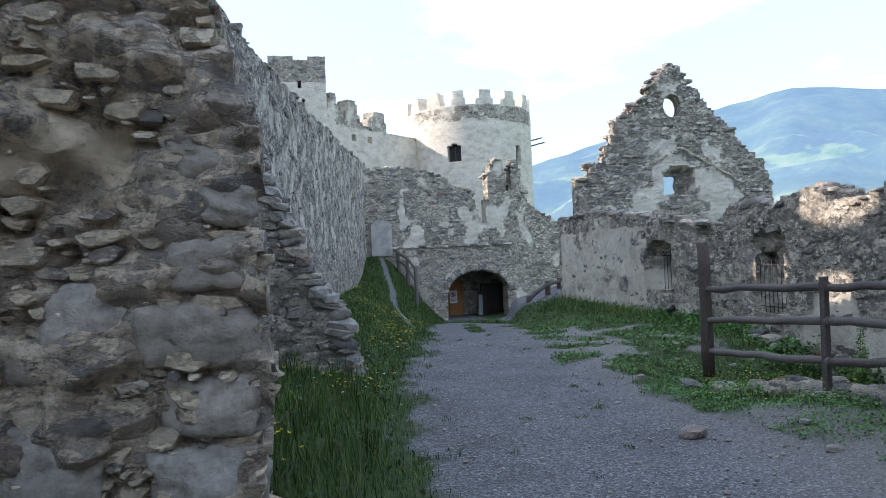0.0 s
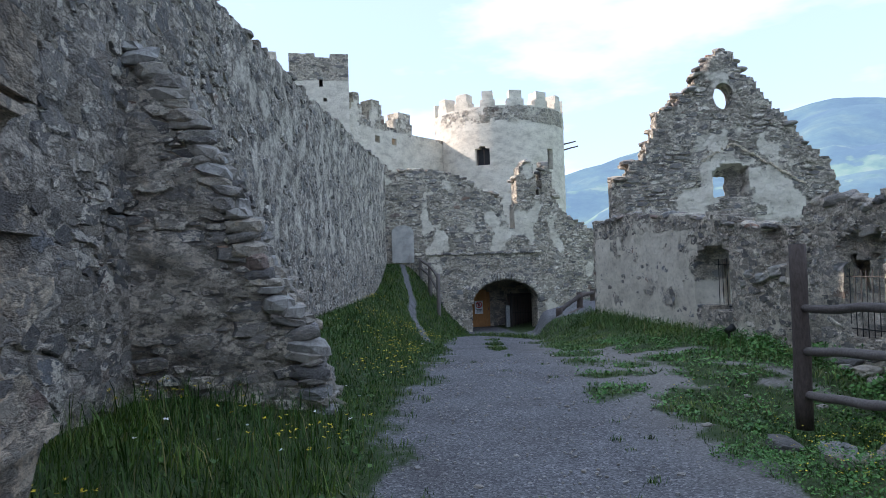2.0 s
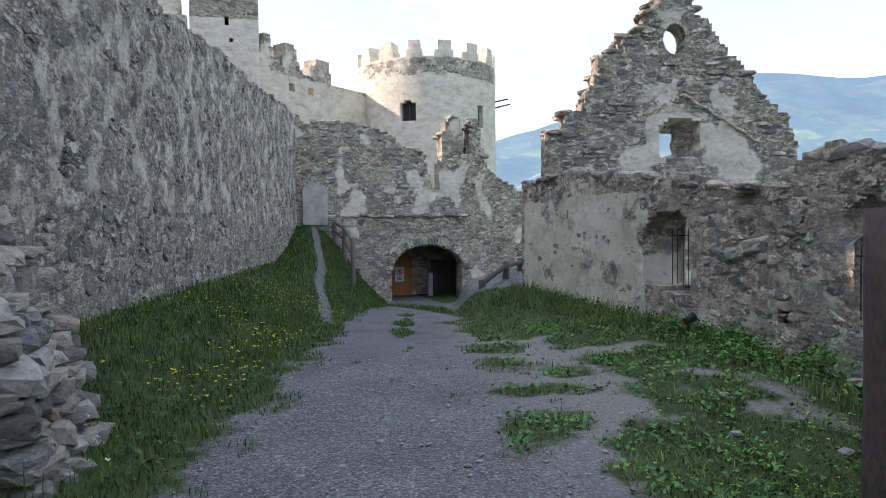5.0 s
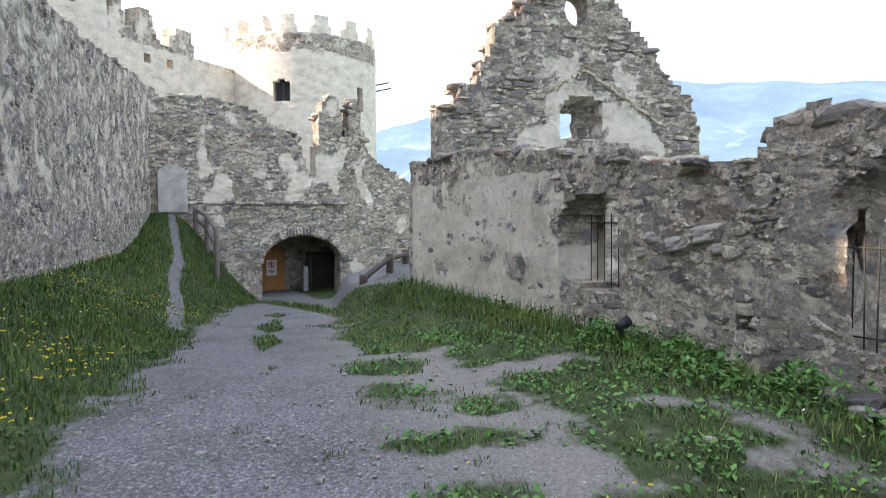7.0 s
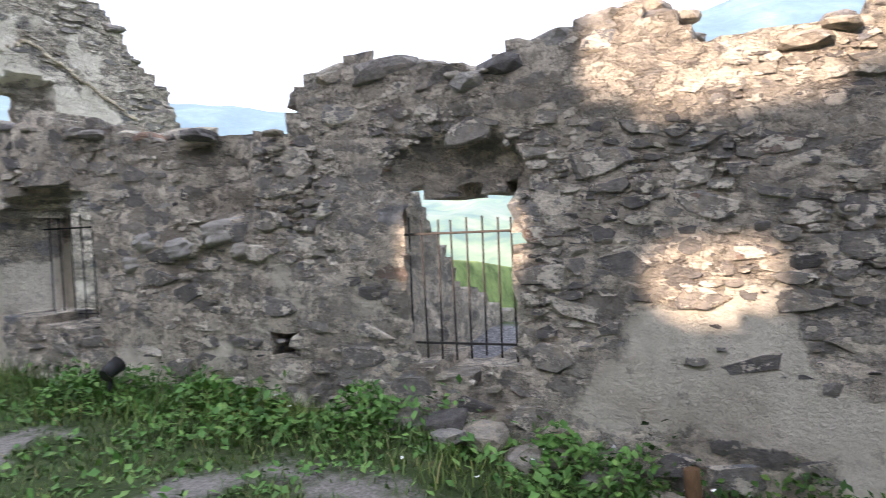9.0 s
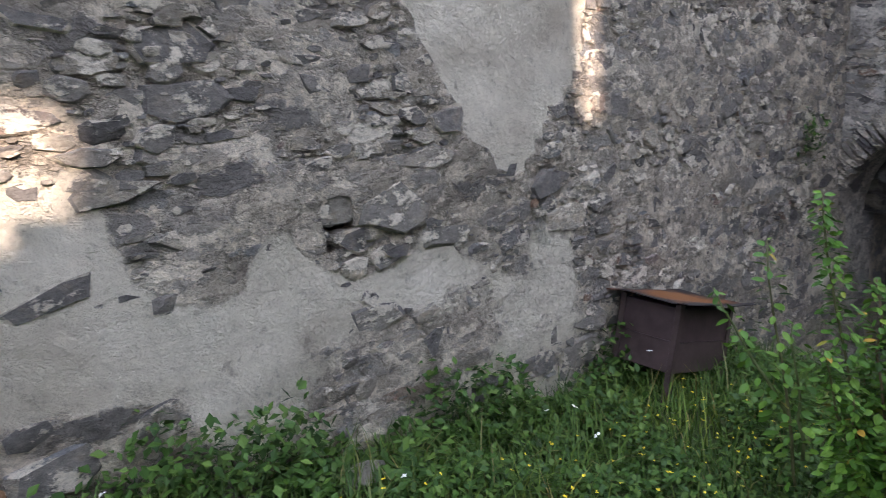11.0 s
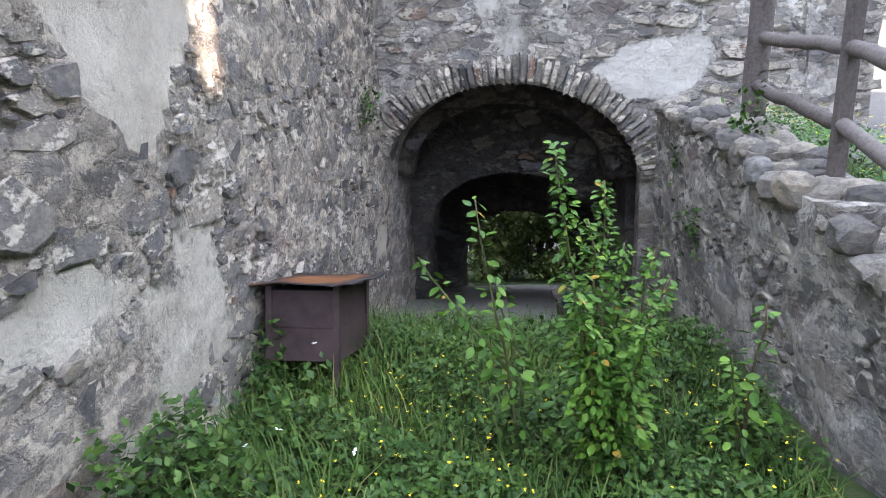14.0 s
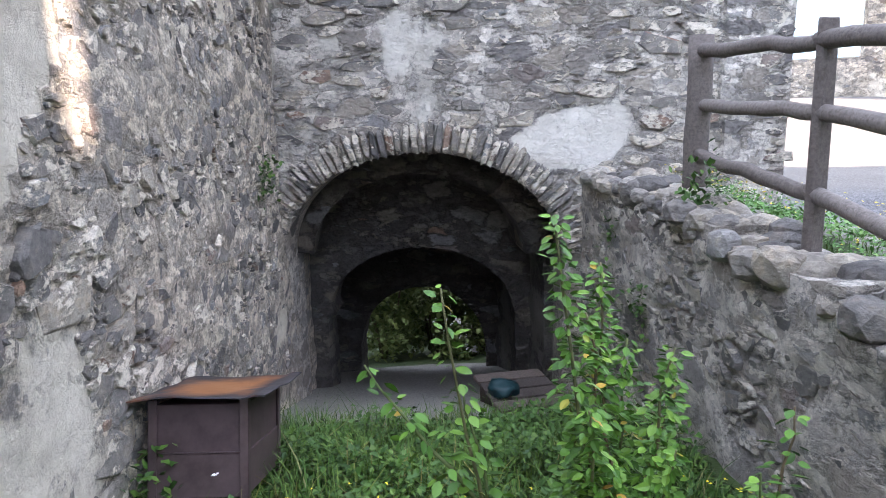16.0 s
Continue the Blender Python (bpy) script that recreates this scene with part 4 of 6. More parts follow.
def gab_plaster(u, z):
    x = gxu(u)
    scar = min(4.32 - 0.67 * (x - 11.39), 4.32 + 0.60 * (x - 11.39))
    return 0.24 * (z < scar) * float(sstep(2.4, 1.2, abs(x - 11.3))) + 0.45 * float(sstep(2.4, 0.3, math.hypot((x - 11.4 + 0.5 * (z - 3.9)) / 1.1, (z - 3.9) / 0.8))) + 0.8 * fnoise((u, z, 21.0), 1.5, 5)


gable = wall("wall_gable", P_GAB, 0.6, -1.2, lambda u: gab_top_x(gxu(u)), M_RUBBLE, 0.09, gab_hole, 0.05, 0.10, gab_plaster, "ruined stone gable wall with an oval hole", snap=gab_snap, seed=7, sink=gab_sink)
bm = bmesh.new()
for xa, za, xb, zb in ((11.39, 4.38, 13.05, 3.28), (11.39, 4.38, 10.6, 3.95)):
    steps = 16
    for k in range(steps):
        f = (k + 0.5) / steps
        x, z = xa + (xb - xa) * f, za + (zb - za) * f + 0.02 * math.sin(k * 1.7)
        if xb < xa and noise.noise(Vector((k * 0.9, 0, 5))) < -0.15:
            continue
        run = math.hypot((xb - xa) * P_GAB.length / 5.45, zb - za) / steps
        c = P_GAB.at(gab_u(x), z, 0.0)
        box_bm(bm, (run * 1.1, 0.09, 0.06), pose(*c, 0, 0, math.degrees(math.atan2(P_GAB.d.y, P_GAB.d.x))) @ Matrix.Rotation(-math.atan2(zb - za, (xb - xa) * P_GAB.length / 5.45), 4, "Y"), 0.02, 0.012, k)
tagged(part("trim_roof_scar", bm, M_YSTONE), "sloping pale mortar line of a lost roof on the gable", "trim", kind="structure")
# broken cross wall outside the barred opening
P_OUT = Plane((8.05, 10.05), (10.6, 10.05), 1)
wall("wall_outer_stub", P_OUT, 0.6, -1.0, lerp_table([(0, 1.45), (0.3, 1.25), (0.65, 0.9), (1.1, 0.66), (1.5, 0.48), (2.5, 0.2)]), M_RUBBLE, 0.1, None, 0.04, 0.08, None, "broken rubble cross wall beyond the barred opening", seed=9)

# ---- gatehouse facade ----
FY = 34.5
P_FAC = Plane((3.0, FY), (17.0, FY), 1)
fac_top_x = lerp_table([(3, 5.7), (4.3, 5.95), (5.6, 6.15), (6.77, 6.0), (7.6, 5.75), (8.2, 5.45), (8.9, 5.0), (9.35, 5.0), (9.7, 4.6), (9.85, 4.0), (10.0, 3.25), (10.25, 3.15), (10.4, 3.4), (10.45, 5.2), (10.6, 6.1), (11.1, 6.5), (11.35, 6.2),
                        (11.5, 5.2), (11.62, 4.2), (11.7, 5.9), (12.0, 6.4), (12.3, 6.2), (12.45, 4.6), (12.9, 3.9), (13.4, 3.5), (15, 2.7), (17, 2.2)])
GA_C, GA_W, GA_S, GA_H = 9.77, 1.63, -0.35, 1.1


def fac_hole(u, z):
    x = 3.0 + u
    d = abs(x - GA_C) / GA_W
    return d < 1 and (z < GA_S or (z - GA_S) / GA_H < math.sqrt(1 - d * d))


def fac_snap(u, z, res):
    dx, dz = (u + 3.0 - GA_C) / GA_W, (z - GA_S) / GA_H
    r = math.hypot(dx, dz)
    if z > GA_S and abs(r - 1) < res / 1.3 * 0.75:
        return GA_C - 3.0 + dx / r * GA_W, GA_S + dz / r * GA_H
    return u, z


def fac_plaster(u, z):
    x = 3.0 + u
    a = 0.34 * float(sstep(5.6, 6.3, x)) * float(sstep(12, 11, x)) * float(sstep(2.0, 2.3, z)) * float(sstep(4.6, 3.4, z))
    b = 0.85 * float(sstep(0.6, 0.2, math.hypot((x - 8.2) / 0.6, (z - 0.3) / 0.9)))
    c = 0.5 * float(sstep(0.45, 0.15, abs(x - 6.1))) * (1.9 < z < 5.0)
    return max(a, b, c) + 0.9 * fnoise((u, z * 0.7, 31.0), 1.3, 5)


facade = wall("wall_gatehouse", P_FAC, 0.9, -2.6, lambda u: fac_top_x(3.0 + u), M_FAR, 0.14, fac_hole, 0.05, 0.12, fac_plaster, "ruined gatehouse front with an arched gateway", snap=fac_snap, seed=10)
bm = bmesh.new()
for k in range(15):
    box_bm(bm, (0.36, 0.16, 0.10), Matrix.Translation((6.15 + 0.38 * k, FY - 0.05, 2.05 + 0.012 * ((k * 7) % 5 - 2))), 0.025, 0.012, k)
tagged(part("trim_string_course", bm, M_STONE), "projecting stone string course on the gatehouse", "trim", kind="structure")
wall("wall_gate_hall", Plane((6.9, 37.4), (13, 37.4), 1), 0.5, -2.6, lambda u: 2.0, M_FAR, 0.16, None, 0.04, 0.03, None, "rough inner wall of the gate hall", seed=11)
wall("wall_gate_hall_side", Plane((7.6, 37.4), (7.6, 35.3), -1), 0.4, -2.6, lambda u: 2.0, M_FAR, 0.2, None, 0.03, 0.03, None, "rough side wall of the gate hall", seed=12)
wall("wall_gate_hall_side_b", Plane((12.0, 35.3), (12.0, 37.4), -1), 0.4, -2.6, lambda u: 2.0, M_FAR, 0.2, None, 0.03, 0.03, None, "rough side wall of the gate hall", seed=13)
bm = bmesh.new()
box_bm(bm, (5.6, 2.6, 0.3), Matrix.Translation((9.9, 36.5, 1.75)), 0.02)
tagged(part("ceiling_gate_hall", bm, M_FAR), "stone vault over the gate hall", "ceiling", kind="structure")

# ---- castle behind: block, curtain, round tower ----
def block_plaster(u, z):
    return (1.35 if z < 11.75 + 0.15 * noise.noise(Vector((u * 2, 0, 0))) else 0.0) + 0.25 * fnoise((u, z, 41), 0.9, 3)


wall("wall_keep_block", Plane((-0.4, 40), (2.8, 40), 1), 4.0, 2.0, lambda u: 13.2, M_FAR, 0.2, lambda u, z: (1.9 < u < 2.1 and 10.75 < z < 10.95) or (1.55 < u < 1.75 and 11.5 < z < 11.8), 0.04, 0.05, block_plaster, "square plastered castle block with a bare stone top", seed=14)


def cur_top(u):
    m = max(0.0, 1.15 if (0.55 < u < 1.05 or 2.0 < u < 2.9 or 4.25 < u < 5.3) else 0.0)
    return float(np.interp(u, [0, 1.2, 4, 9.5], [10.4, 10.1, 9.75, 9.4])) + m


wall("wall_curtain", Plane((2.6, 40.2), (9.4, 46.0), 1), 0.9, 2.0, cur_top, M_FAR, 0.2, lambda u, z: (2.3 < u < 2.6 or 3.75 < u < 4.15) and 8.75 < z < 9.05, 0.05, 0.02,
     lambda u, z: (1.3 if z < 9.6 - 0.05 * u else 0.5) + 0.3 * fnoise((u, z, 51), 0.8, 3), "pale crenellated curtain wall", seed=15)
wall("wall_curtain_west", Plane((-14.0, 40.8), (-0.6, 40.8), 1), 0.9, 2.0, lambda u: 12.0 + 1.5 * ((u % 2.0) < 0.9), M_FAR, 0.25, None, 0.05, 0.05, lambda u, z: 0.6, "crenellated curtain wall on the upper terrace", seed=16)
D_TOW = Drum(13.1, 47.0, 4.3, 0.0)


def tow_top(u):
    a = (u / 4.3) % (math.tau / 15)
    return 12.15 if a < math.tau / 15 * 0.5 else 11.25


def tow_hole(u, z):
    x, y, _ = D_TOW.at(u, z)
    if y > 46:
        return False
    return (10.62 < x < 11.42 and 7.6 < z < 8.45 + 0.3 * math.sqrt(max(0, 1 - ((x - 11.02) / 0.42) ** 2))) or (15.2 < x < 15.6 and 7.4 < z < 8.6)


def tow_plaster(u, z):
    return (1.25 if z < 10.2 + 0.4 * noise.noise(Vector((u * 0.8, 0, 2))) else 0.45 + 0.4 * (z > 11.2)) + 0.35 * fnoise((u, z, 61), 0.7, 4)


tower = wall("wall_round_tower", D_TOW, 0.8, -2.0, tow_top, M_FAR, 0.13, tow_hole, 0.05, 0.015, tow_plaster, "round plastered castle tower with battlements", seed=17, category="tower")
bm = bmesh.new()
bmesh.ops.create_cone(bm, cap_ends=True, segments=40, radius1=3.6, radius2=3.6, depth=0.3, matrix=Matrix.Translation((13.1, 47, 10.7)))
tagged(part("ceiling_tower_deck", bm, M_COURSE), "stone deck of the round tower", "deck", kind="structure")

# ---- unseen upper wall added to the west, shading the yard; gaps let sun patches in ----
def to_upper(x, y, z, X=-9.0):
    k = (x - X) / -sun_to.x
    return y + sun_to.y * k, z + sun_to.z * k


# gaps are traced back along the sun from the patches they light
sy0, sz0 = to_upper(7.33, 8.07, 0.90)
ty0, tz0 = to_upper(7.34, 7.95, 1.98)
qy0, qz0 = to_upper(7.19, 5.33, 0.79)


gy0, gz0 = to_upper(8.25, 9.12, 0.62)


def upper_hole(u, z):
    y = 2.0 + u
    if abs((y - gy0) / 0.42) ** 3 + abs((z - gz0) / 0.30) ** 3 < 1:
        return True
    if abs((y - sy0) / 0.33) ** 3 + abs((z - sz0) / 0.23) ** 3 < 1:
        return True
    if abs(y - qy0 + 0.06) < 0.10 and qz0 < z < qz0 + 1.3:
        return True
    return abs(y - ty0) < 0.72 - 0.25 * (z < tz0 - 0.16) and tz0 - 0.3 < z < tz0 + 0.5


U_BOX = (sy0 - 3.6, ty0 + 3.0, min(qz0, gz0) - 0.8, tz0 + 1.2)
wall("wall_upper_castle", Plane((-9.0, 2.0), (-9.0, 37.0), 1), 0.15, 0.0, lambda u: 13.3, M_FAR, 0.25, lambda u, z: U_BOX[0] < 2 + u < U_BOX[1] and U_BOX[2] < z < U_BOX[3], 0.0, 0.0, None, "unseen upper wall added to shade the yard", seed=18)
wall("wall_upper_windows", Plane((-9.0, 2.0), (-9.0, 37.0), 1), 0.10, U_BOX[2] - 0.3, lambda u: U_BOX[3] + 0.3, M_FAR, 0.045, upper_hole, 0.0, 0.03, None, "unseen upper wall piece with gaps cut for sun patches", u0=U_BOX[0] - 2.3, u1=U_BOX[1] - 1.7, seed=18)
# plastered building across the sunny yard behind the start
P_BACK = Plane((-9.0, -5.5), (7.0, -13.5), -1)


def back_hole(u, z):
    return 4.75 < u < 6.6 and 1.95 < z < 3.0 + 0.9 * math.sqrt(max(0, 1 - ((u - 5.675) / 0.925) ** 2))


wall("wall_yard_building", P_BACK, 0.6, -0.6, lambda u: 5.5, M_RUBBLE, 0.2, back_hole, 0.02, 0.04, lambda u, z: 0.35 + 0.3 * fnoise((u, z, 3), 1), "pale plastered yard building with an arched gateway", seed=19)


# ---- stones bedded in the walls ----
def below(topf, margin=0.03):
    return lambda u, z: z < float(topf(u)) - margin


def ok_east(u, z):
    y = uy(u)
    if z > float(east_top_y(y)) - 0.05 or in_gate(y, z) or east_sink(u, z) > 0.05 or (12.4 < y < 13.75 and 0.48 < z < 1.7):
        return False
    if z < gz(7.0, min(y, 18.5)) - 0.1:
        return False
    return east_plaster(u, z) < (0.5 if noise.noise(Vector((y * 3.3, z * 3.3, 40))) < 0.25 else 1.2)


near_e = lambda u, z: math.hypot(uy(u) - 7.5, (z - 0.8) * 1.5)
lay_stones(east, P_EAST, 4200, ey(2.0), ey(18.9), -1.2, 4.4, ok_east, (0.05, 0.34), 0.5, near_e, 300, 11, 0.03)
lay_stones(east, P_EAST, 2300, ey(5.2), ey(10.9), 0.75, 2.3, lambda u, z: ok_east(u, z) and uy(u) < 10.9, (0.035, 0.15), 0.6, None, 150, 111, 0.022, 8)
lay_stones(east, P_EAST, 2600, ey(2.1), ey(6.9), -0.9, 2.0, lambda u, z: ok_east(u, z) and (uy(u) < 5.4 or z < 0.55), (0.03, 0.17), 0.75, None, 200, 112, 0.03, 25)
cap_stones(east, P_EAST, lambda u: float(east_top_y(uy(u))) - 0.02, ey(6.6), ey(18.8), 0.11, 0.55, 0.2, 12)


def ok_west(u, z):
    y = wy(u)
    return gz(wall_left_x(y) + 0.2, y) - 0.05 < z < float(west_top(y)) - 0.05 and west_plaster(u, z) < 0.42


lay_stones(west, P_WEST, 4500, 5.0, P_WEST.length - 0.3, 0.2, 6.2, ok_west, (0.08, 0.40), 0.62, lambda u, z: u + 2 * abs(z - 1.5), 300, 13, 0.035, 8, FACES_W, M_WSTONE)
lay_stones(west, P_WEST, 900, 1.2, 9.5, 0.1, 5.2, lambda u, z: gz(wall_left_x(wy(u)) + 0.2, wy(u)) - 0.05 < z < 5.0, (0.08, 0.42), 0.62, None, 250, 113, 0.05, 14)
cap_stones(west, P_WEST, lambda u: float(west_top(wy(u))), 6.5, P_WEST.length - 1, 0.3, 1.0, 0.22, 14)
lay_stones(buttress, bt_plane, 700, 0.05, 2.1, 0.0, 4.0, below(bt_prof, 0.08), (0.10, 0.38), 0.42, None, 300, 15, 0.05)


def battered_end():
    """Courses of flat stones up the sloping end of the buttress."""
    rr = random.Random(77)
    z = 0.1
    while z < 3.9:
        h = rr.uniform(0.06, 0.13)
        u = float(np.interp(z, [0.0, 0.3, 0.75, 1.1, 1.6, 2.2, 2.7, 3.2, 3.55, 4.0], [2.12, 2.05, 1.95, 1.78, 1.5, 1.25, 1.0, 0.75, 0.4, 0.0]))
        y = 8.5
        while y < 9.85:
            w = rr.uniform(0.11, 0.32)
            ob = new("stone", rr.choice(CAPS if rr.random() < 0.75 else PALES))
            ob.parent = buttress
            ob.matrix_world = pose(-1.25 + u - 0.08 + rr.uniform(-0.05, 0.06), y + w / 2, z, rr.gauss(0, 7), rr.gauss(0, 9), rr.gauss(0, 16)) @ Matrix.Diagonal((rr.uniform(0.2, 0.4), w * 1.1, h * 1.35, 1))
            y += w * 0.97
        z += h


battered_end()


def ok_jamb(u, z):
    return 0.0 < z < jamb_top(u) - 0.05 and jamb_plaster(u, z) < 0.5


lay_stones(jamb, P_JAMB, 420, 0.7, 2.50, 0.0, 3.3, ok_jamb, (0.05, 0.26), 0.55, None, 250, 16, 0.06, 8, FACES_Y, M_YSTONE)
lay_stones(jamb, P_JAMB, 90, 1.5, 2.50, 0.0, 3.3, ok_jamb, (0.05, 0.20), 0.5, None, 90, 116, 0.07, 8)
rr = random.Random(5)
for k, (x, z, w, h) in enumerate(((-0.30, 0.45, 0.56, 0.34), (-0.26, 0.82, 0.50, 0.30), (-0.34, 1.18, 0.60, 0.30), (-0.24, 1.52, 0.42, 0.26), (-0.95, 0.62, 0.5, 0.4), (-0.8, 1.25, 0.46, 0.36), (-0.20, 1.8, 0.34, 0.2), (-0.28, 2.02, 0.4, 0.2), (-0.72, 0.25, 0.5, 0.3))):
    ob = new("boulder", ROCKS[k % 6])
    ob.parent = jamb
    ob.matrix_world = pose(x - 0.09, 3.66, z, rr.gauss(0, 4), rr.gauss(0, 4), rr.gauss(0, 5)) @ Matrix.Diagonal((w, 0.42, h * 1.15, 1))


def ok_arch(u, z):
    x = 7.35 - u / P_ARCH.length * 4.27
    return (z > (0.2 if x < 4.6 else -1.7)) and not in_arch(u, z, 0.22) and arch_plaster(u, z) < 0.42


lay_stones(arch_wall, P_ARCH, 1250, 0.25, P_ARCH.length - 0.03, -1.6, 3.2, ok_arch, (0.05, 0.36), 0.42, lambda u, z: abs(z - 0.7) * 2 + abs(u - 2), 300, 17, 0.028, 4)
# ring of thin voussoirs
for k in range(58):
    th = math.pi * (0.02 + 0.96 * (k + 0.5) / 58)
    h = 0.20 + 0.06 * rr.random()
    u, z = A_C - math.cos(th) * (A_A + h / 2), A_S + math.sin(th) * (A_H + h / 2)
    w = Vector(P_ARCH.at(u, z, 0.0))
    slope = math.atan2(math.sin(th) / A_H, -math.cos(th) / A_A)
    ob = new("voussoir", rr.choice(STONES))
    ob.parent = arch_wall
    base = Matrix((Vector((P_ARCH.d.x, P_ARCH.d.y, 0)), Vector((P_ARCH.n.x, P_ARCH.n.y, 0)), Vector((0, 0, 1)))).transposed().to_4x4()
    ob.matrix_world = Matrix.Translation(w) @ base @ Matrix.Rotation(-slope, 4, "Y") @ pose(0, 0, 0, 0, rr.gauss(0, 3), 0) @ Matrix.Diagonal((h, 0.11 + 0.04 * rr.random(), 0.056, 1))


def ok_ret(u, z):
    return -1.2 < z < float(ret_top(u)) - 0.04 and fnoise((u, z, 11.0), 1.6, 4) < 0.25


lay_stones(retain, P_RET, 1300, 0.05, 3.6, -1.1, 0.42, ok_ret, (0.03, 0.17), 0.7, None, 260, 18, 0.022, 20, FACES_W, M_WSTONE)
cap_stones(retain, P_RET, lambda u: float(ret_top(u)) + 0.005, 0.1, 3.6, 0.03, 0.36, 0.15, 19, CAPS, (0.5, 0.9))
lay_stones(gable, P_GAB, 2200, 0.1, P_GAB.length - 0.1, 1.6, 6.8, lambda u, z: z < gab_top_x(gxu(u)) - 0.08 and not gab_hole(u, z) and gab_sink(u, z) == 0 and math.hypot((gxu(u) - 11.2) / 0.36, (z - 5.62) / 0.46) > 1 and gab_plaster(u, z) < 0.5, (0.12, 0.42), 0.36, None, 300, 20, 0.05)
cap_stones(gable, P_GAB, lambda u: float(gab_top_x(gxu(u))), 0.05, P_GAB.length, 0.13, 0.5, 0.30, 21)
lay_stones(facade, P_FAC, 2400, 1.0, 13.5, -1.6, 6.5, lambda u, z: z < fac_top_x(3 + u) - 0.15 and not fac_hole(u, z) and fac_plaster(u, z) < 0.4, (0.15, 0.5), 0.45, None, 200, 22, 0.05)
cap_stones(facade, P_FAC, lambda u: float(fac_top_x(3 + u)), 1.0, 13.8, 0.28, 0.7, 0.36, 23)
for k in range(40):
    th = math.pi * (k + 0.5) / 40
    ob = new("voussoir", rr.choice(STONES))
    ob.parent = facade
    ob.matrix_world = pose(GA_C - math.cos(th) * (GA_W + 0.16), FY - 0.02, GA_S + math.sin(th) * (GA_H + 0.16), 0, -math.degrees(math.atan2(math.sin(th) / GA_H, -math.cos(th) / GA_W)), 0) @ Matrix.Diagonal((0.34, 0.2, 0.13, 1))
# white plaster niche at the top of the footpath
bm = bmesh.new()
arc = [(0.52, 1.7), (0.52, 3.15)] + [(0.52 * math.cos(k * math.pi / 10), 3.15 + 0.32 * math.sin(k * math.pi / 10)) for k in range(1, 10)] + [(-0.52, 3.15), (-0.52, 1.7)]
rims = [[bm.verts.new((4.82 + x, FY + y, z)) for x, z in arc] for y in (-0.14, 0.02)]
bm.faces.new(rims[0])
bm.faces.new(rims[1][::-1])
for k in range(len(arc)):
    q = (k + 1) % len(arc)
    bm.faces.new((rims[0][q], rims[0][k], rims[1][k], rims[1][q]))
bmesh.ops.recalc_face_normals(bm, faces=bm.faces)
tagged(part("trim_niche_panel", bm, M_LIME), "whitewashed arch-topped niche panel on the gatehouse", "niche", kind="structure")


for y, z, s in ((6.78, 0.42, 0.3), (6.9, 0.55, 0.28), (6.8, 0.58, 0.3), (10.7, 0.43, 0.3)):
    ob = new("stone", CAPS[int(y * 10) % 10])
    ob.parent = east
    ob.matrix_world = pose(float(wall_right_x(y)) + 0.42, y, z, 10, 20, 30) @ Matrix.Diagonal((s, s, s, 1))
ob = new("stone", FACES[3])
ob.parent = east
ob.matrix_world = pose(float(wall_right_x(6.5)) + 0.0, 6.54, 0.50, 0, 4, 90) @ Matrix.Diagonal((0.36, 0.07, 0.24, 1))
for k, (y, z, s) in enumerate(((11.9, 1.18, 0.34), (11.55, 1.12, 0.36), (11.2, 1.2, 0.4), (11.0, 1.08, 0.3), (12.05, 1.0, 0.3))):
    ob = new("boulder", ROCKS[k])
    ob.parent = east
    ob.matrix_world = pose(float(wall_right_x(y)) + 0.09, y, z, 8 * k, 10, 95 + 9 * k) @ Matrix.Diagonal((s * 0.9, s * 0.7, s * 0.42, 1))
for k, (y, s) in enumerate(((10.45, 0.36), (10.2, 0.42), (9.9, 0.46), (9.55, 0.36), (9.3, 0.4), (9.08, 0.42), (8.8, 0.34), (8.55, 0.36), (8.3, 0.3))):
    ob = new("stone", CAPS[k])
    ob.parent = east
    ob.matrix_world = pose(float(wall_right_x(y)) + 0.16, y, float(east_top_y(y)) - 0.03, 5, 6, 90 + 11 * k) @ Matrix.Diagonal((s, s * 0.9, s * 0.42, 1))
# ---- wooden fences ----
def fence(name, posts, rail_z, label, square=(), rr_seed=1, rad=0.085, rail_r=0.048, over=0.0, dark=()):
    x0, y0, b0, t0 = posts[0]
    top = empty(name, x0, y0, b0, label, "fence")
    inv = Matrix.Translation((-x0, -y0, -b0))
    for k, (x, y, b, t) in enumerate(posts):
        bm = bmesh.new()
        if k in square:
            box_bm(bm, (0.08, 0.05, t - b), pose(x, y, (b + t) / 2, 1.5, -1.5, 20), 0.008, 0.004, k)
        else:
            pole_bm(bm, (x - 0.01, y, b), (x, y + 0.015, t), rad * 1.05, rad * 0.95, 12, 0.006, k)
        bm.transform(inv)
        part("post", bm, M_DARKWOOD if k in dark else M_WOOD, top, "dark brown log post" if k in dark else "")
    for i in range(len(posts) - 1):
        (xa, ya, ba, ta), (xb, yb, bb, tb) = posts[i], posts[i + 1]
        for j in range(len(rail_z[i])):
            bm = bmesh.new()
            a, b = Vector((xa, ya, ba + (ta - ba) * rail_z[i][j])), Vector((xb, yb, bb + (tb - bb) * rail_z[i + 1][j]))
            a, b = a.lerp(b, -over), a.lerp(b, 1 + over)
            pole_bm(bm, a, b, rail_r, rail_r * 0.92, 10, 0.012, j + 3 * rr_seed, 8)
            bm.transform(inv)
            part("rail", bm, M_DARKWOOD if len(dark) == len(posts) else M_WOOD, top)
    return top


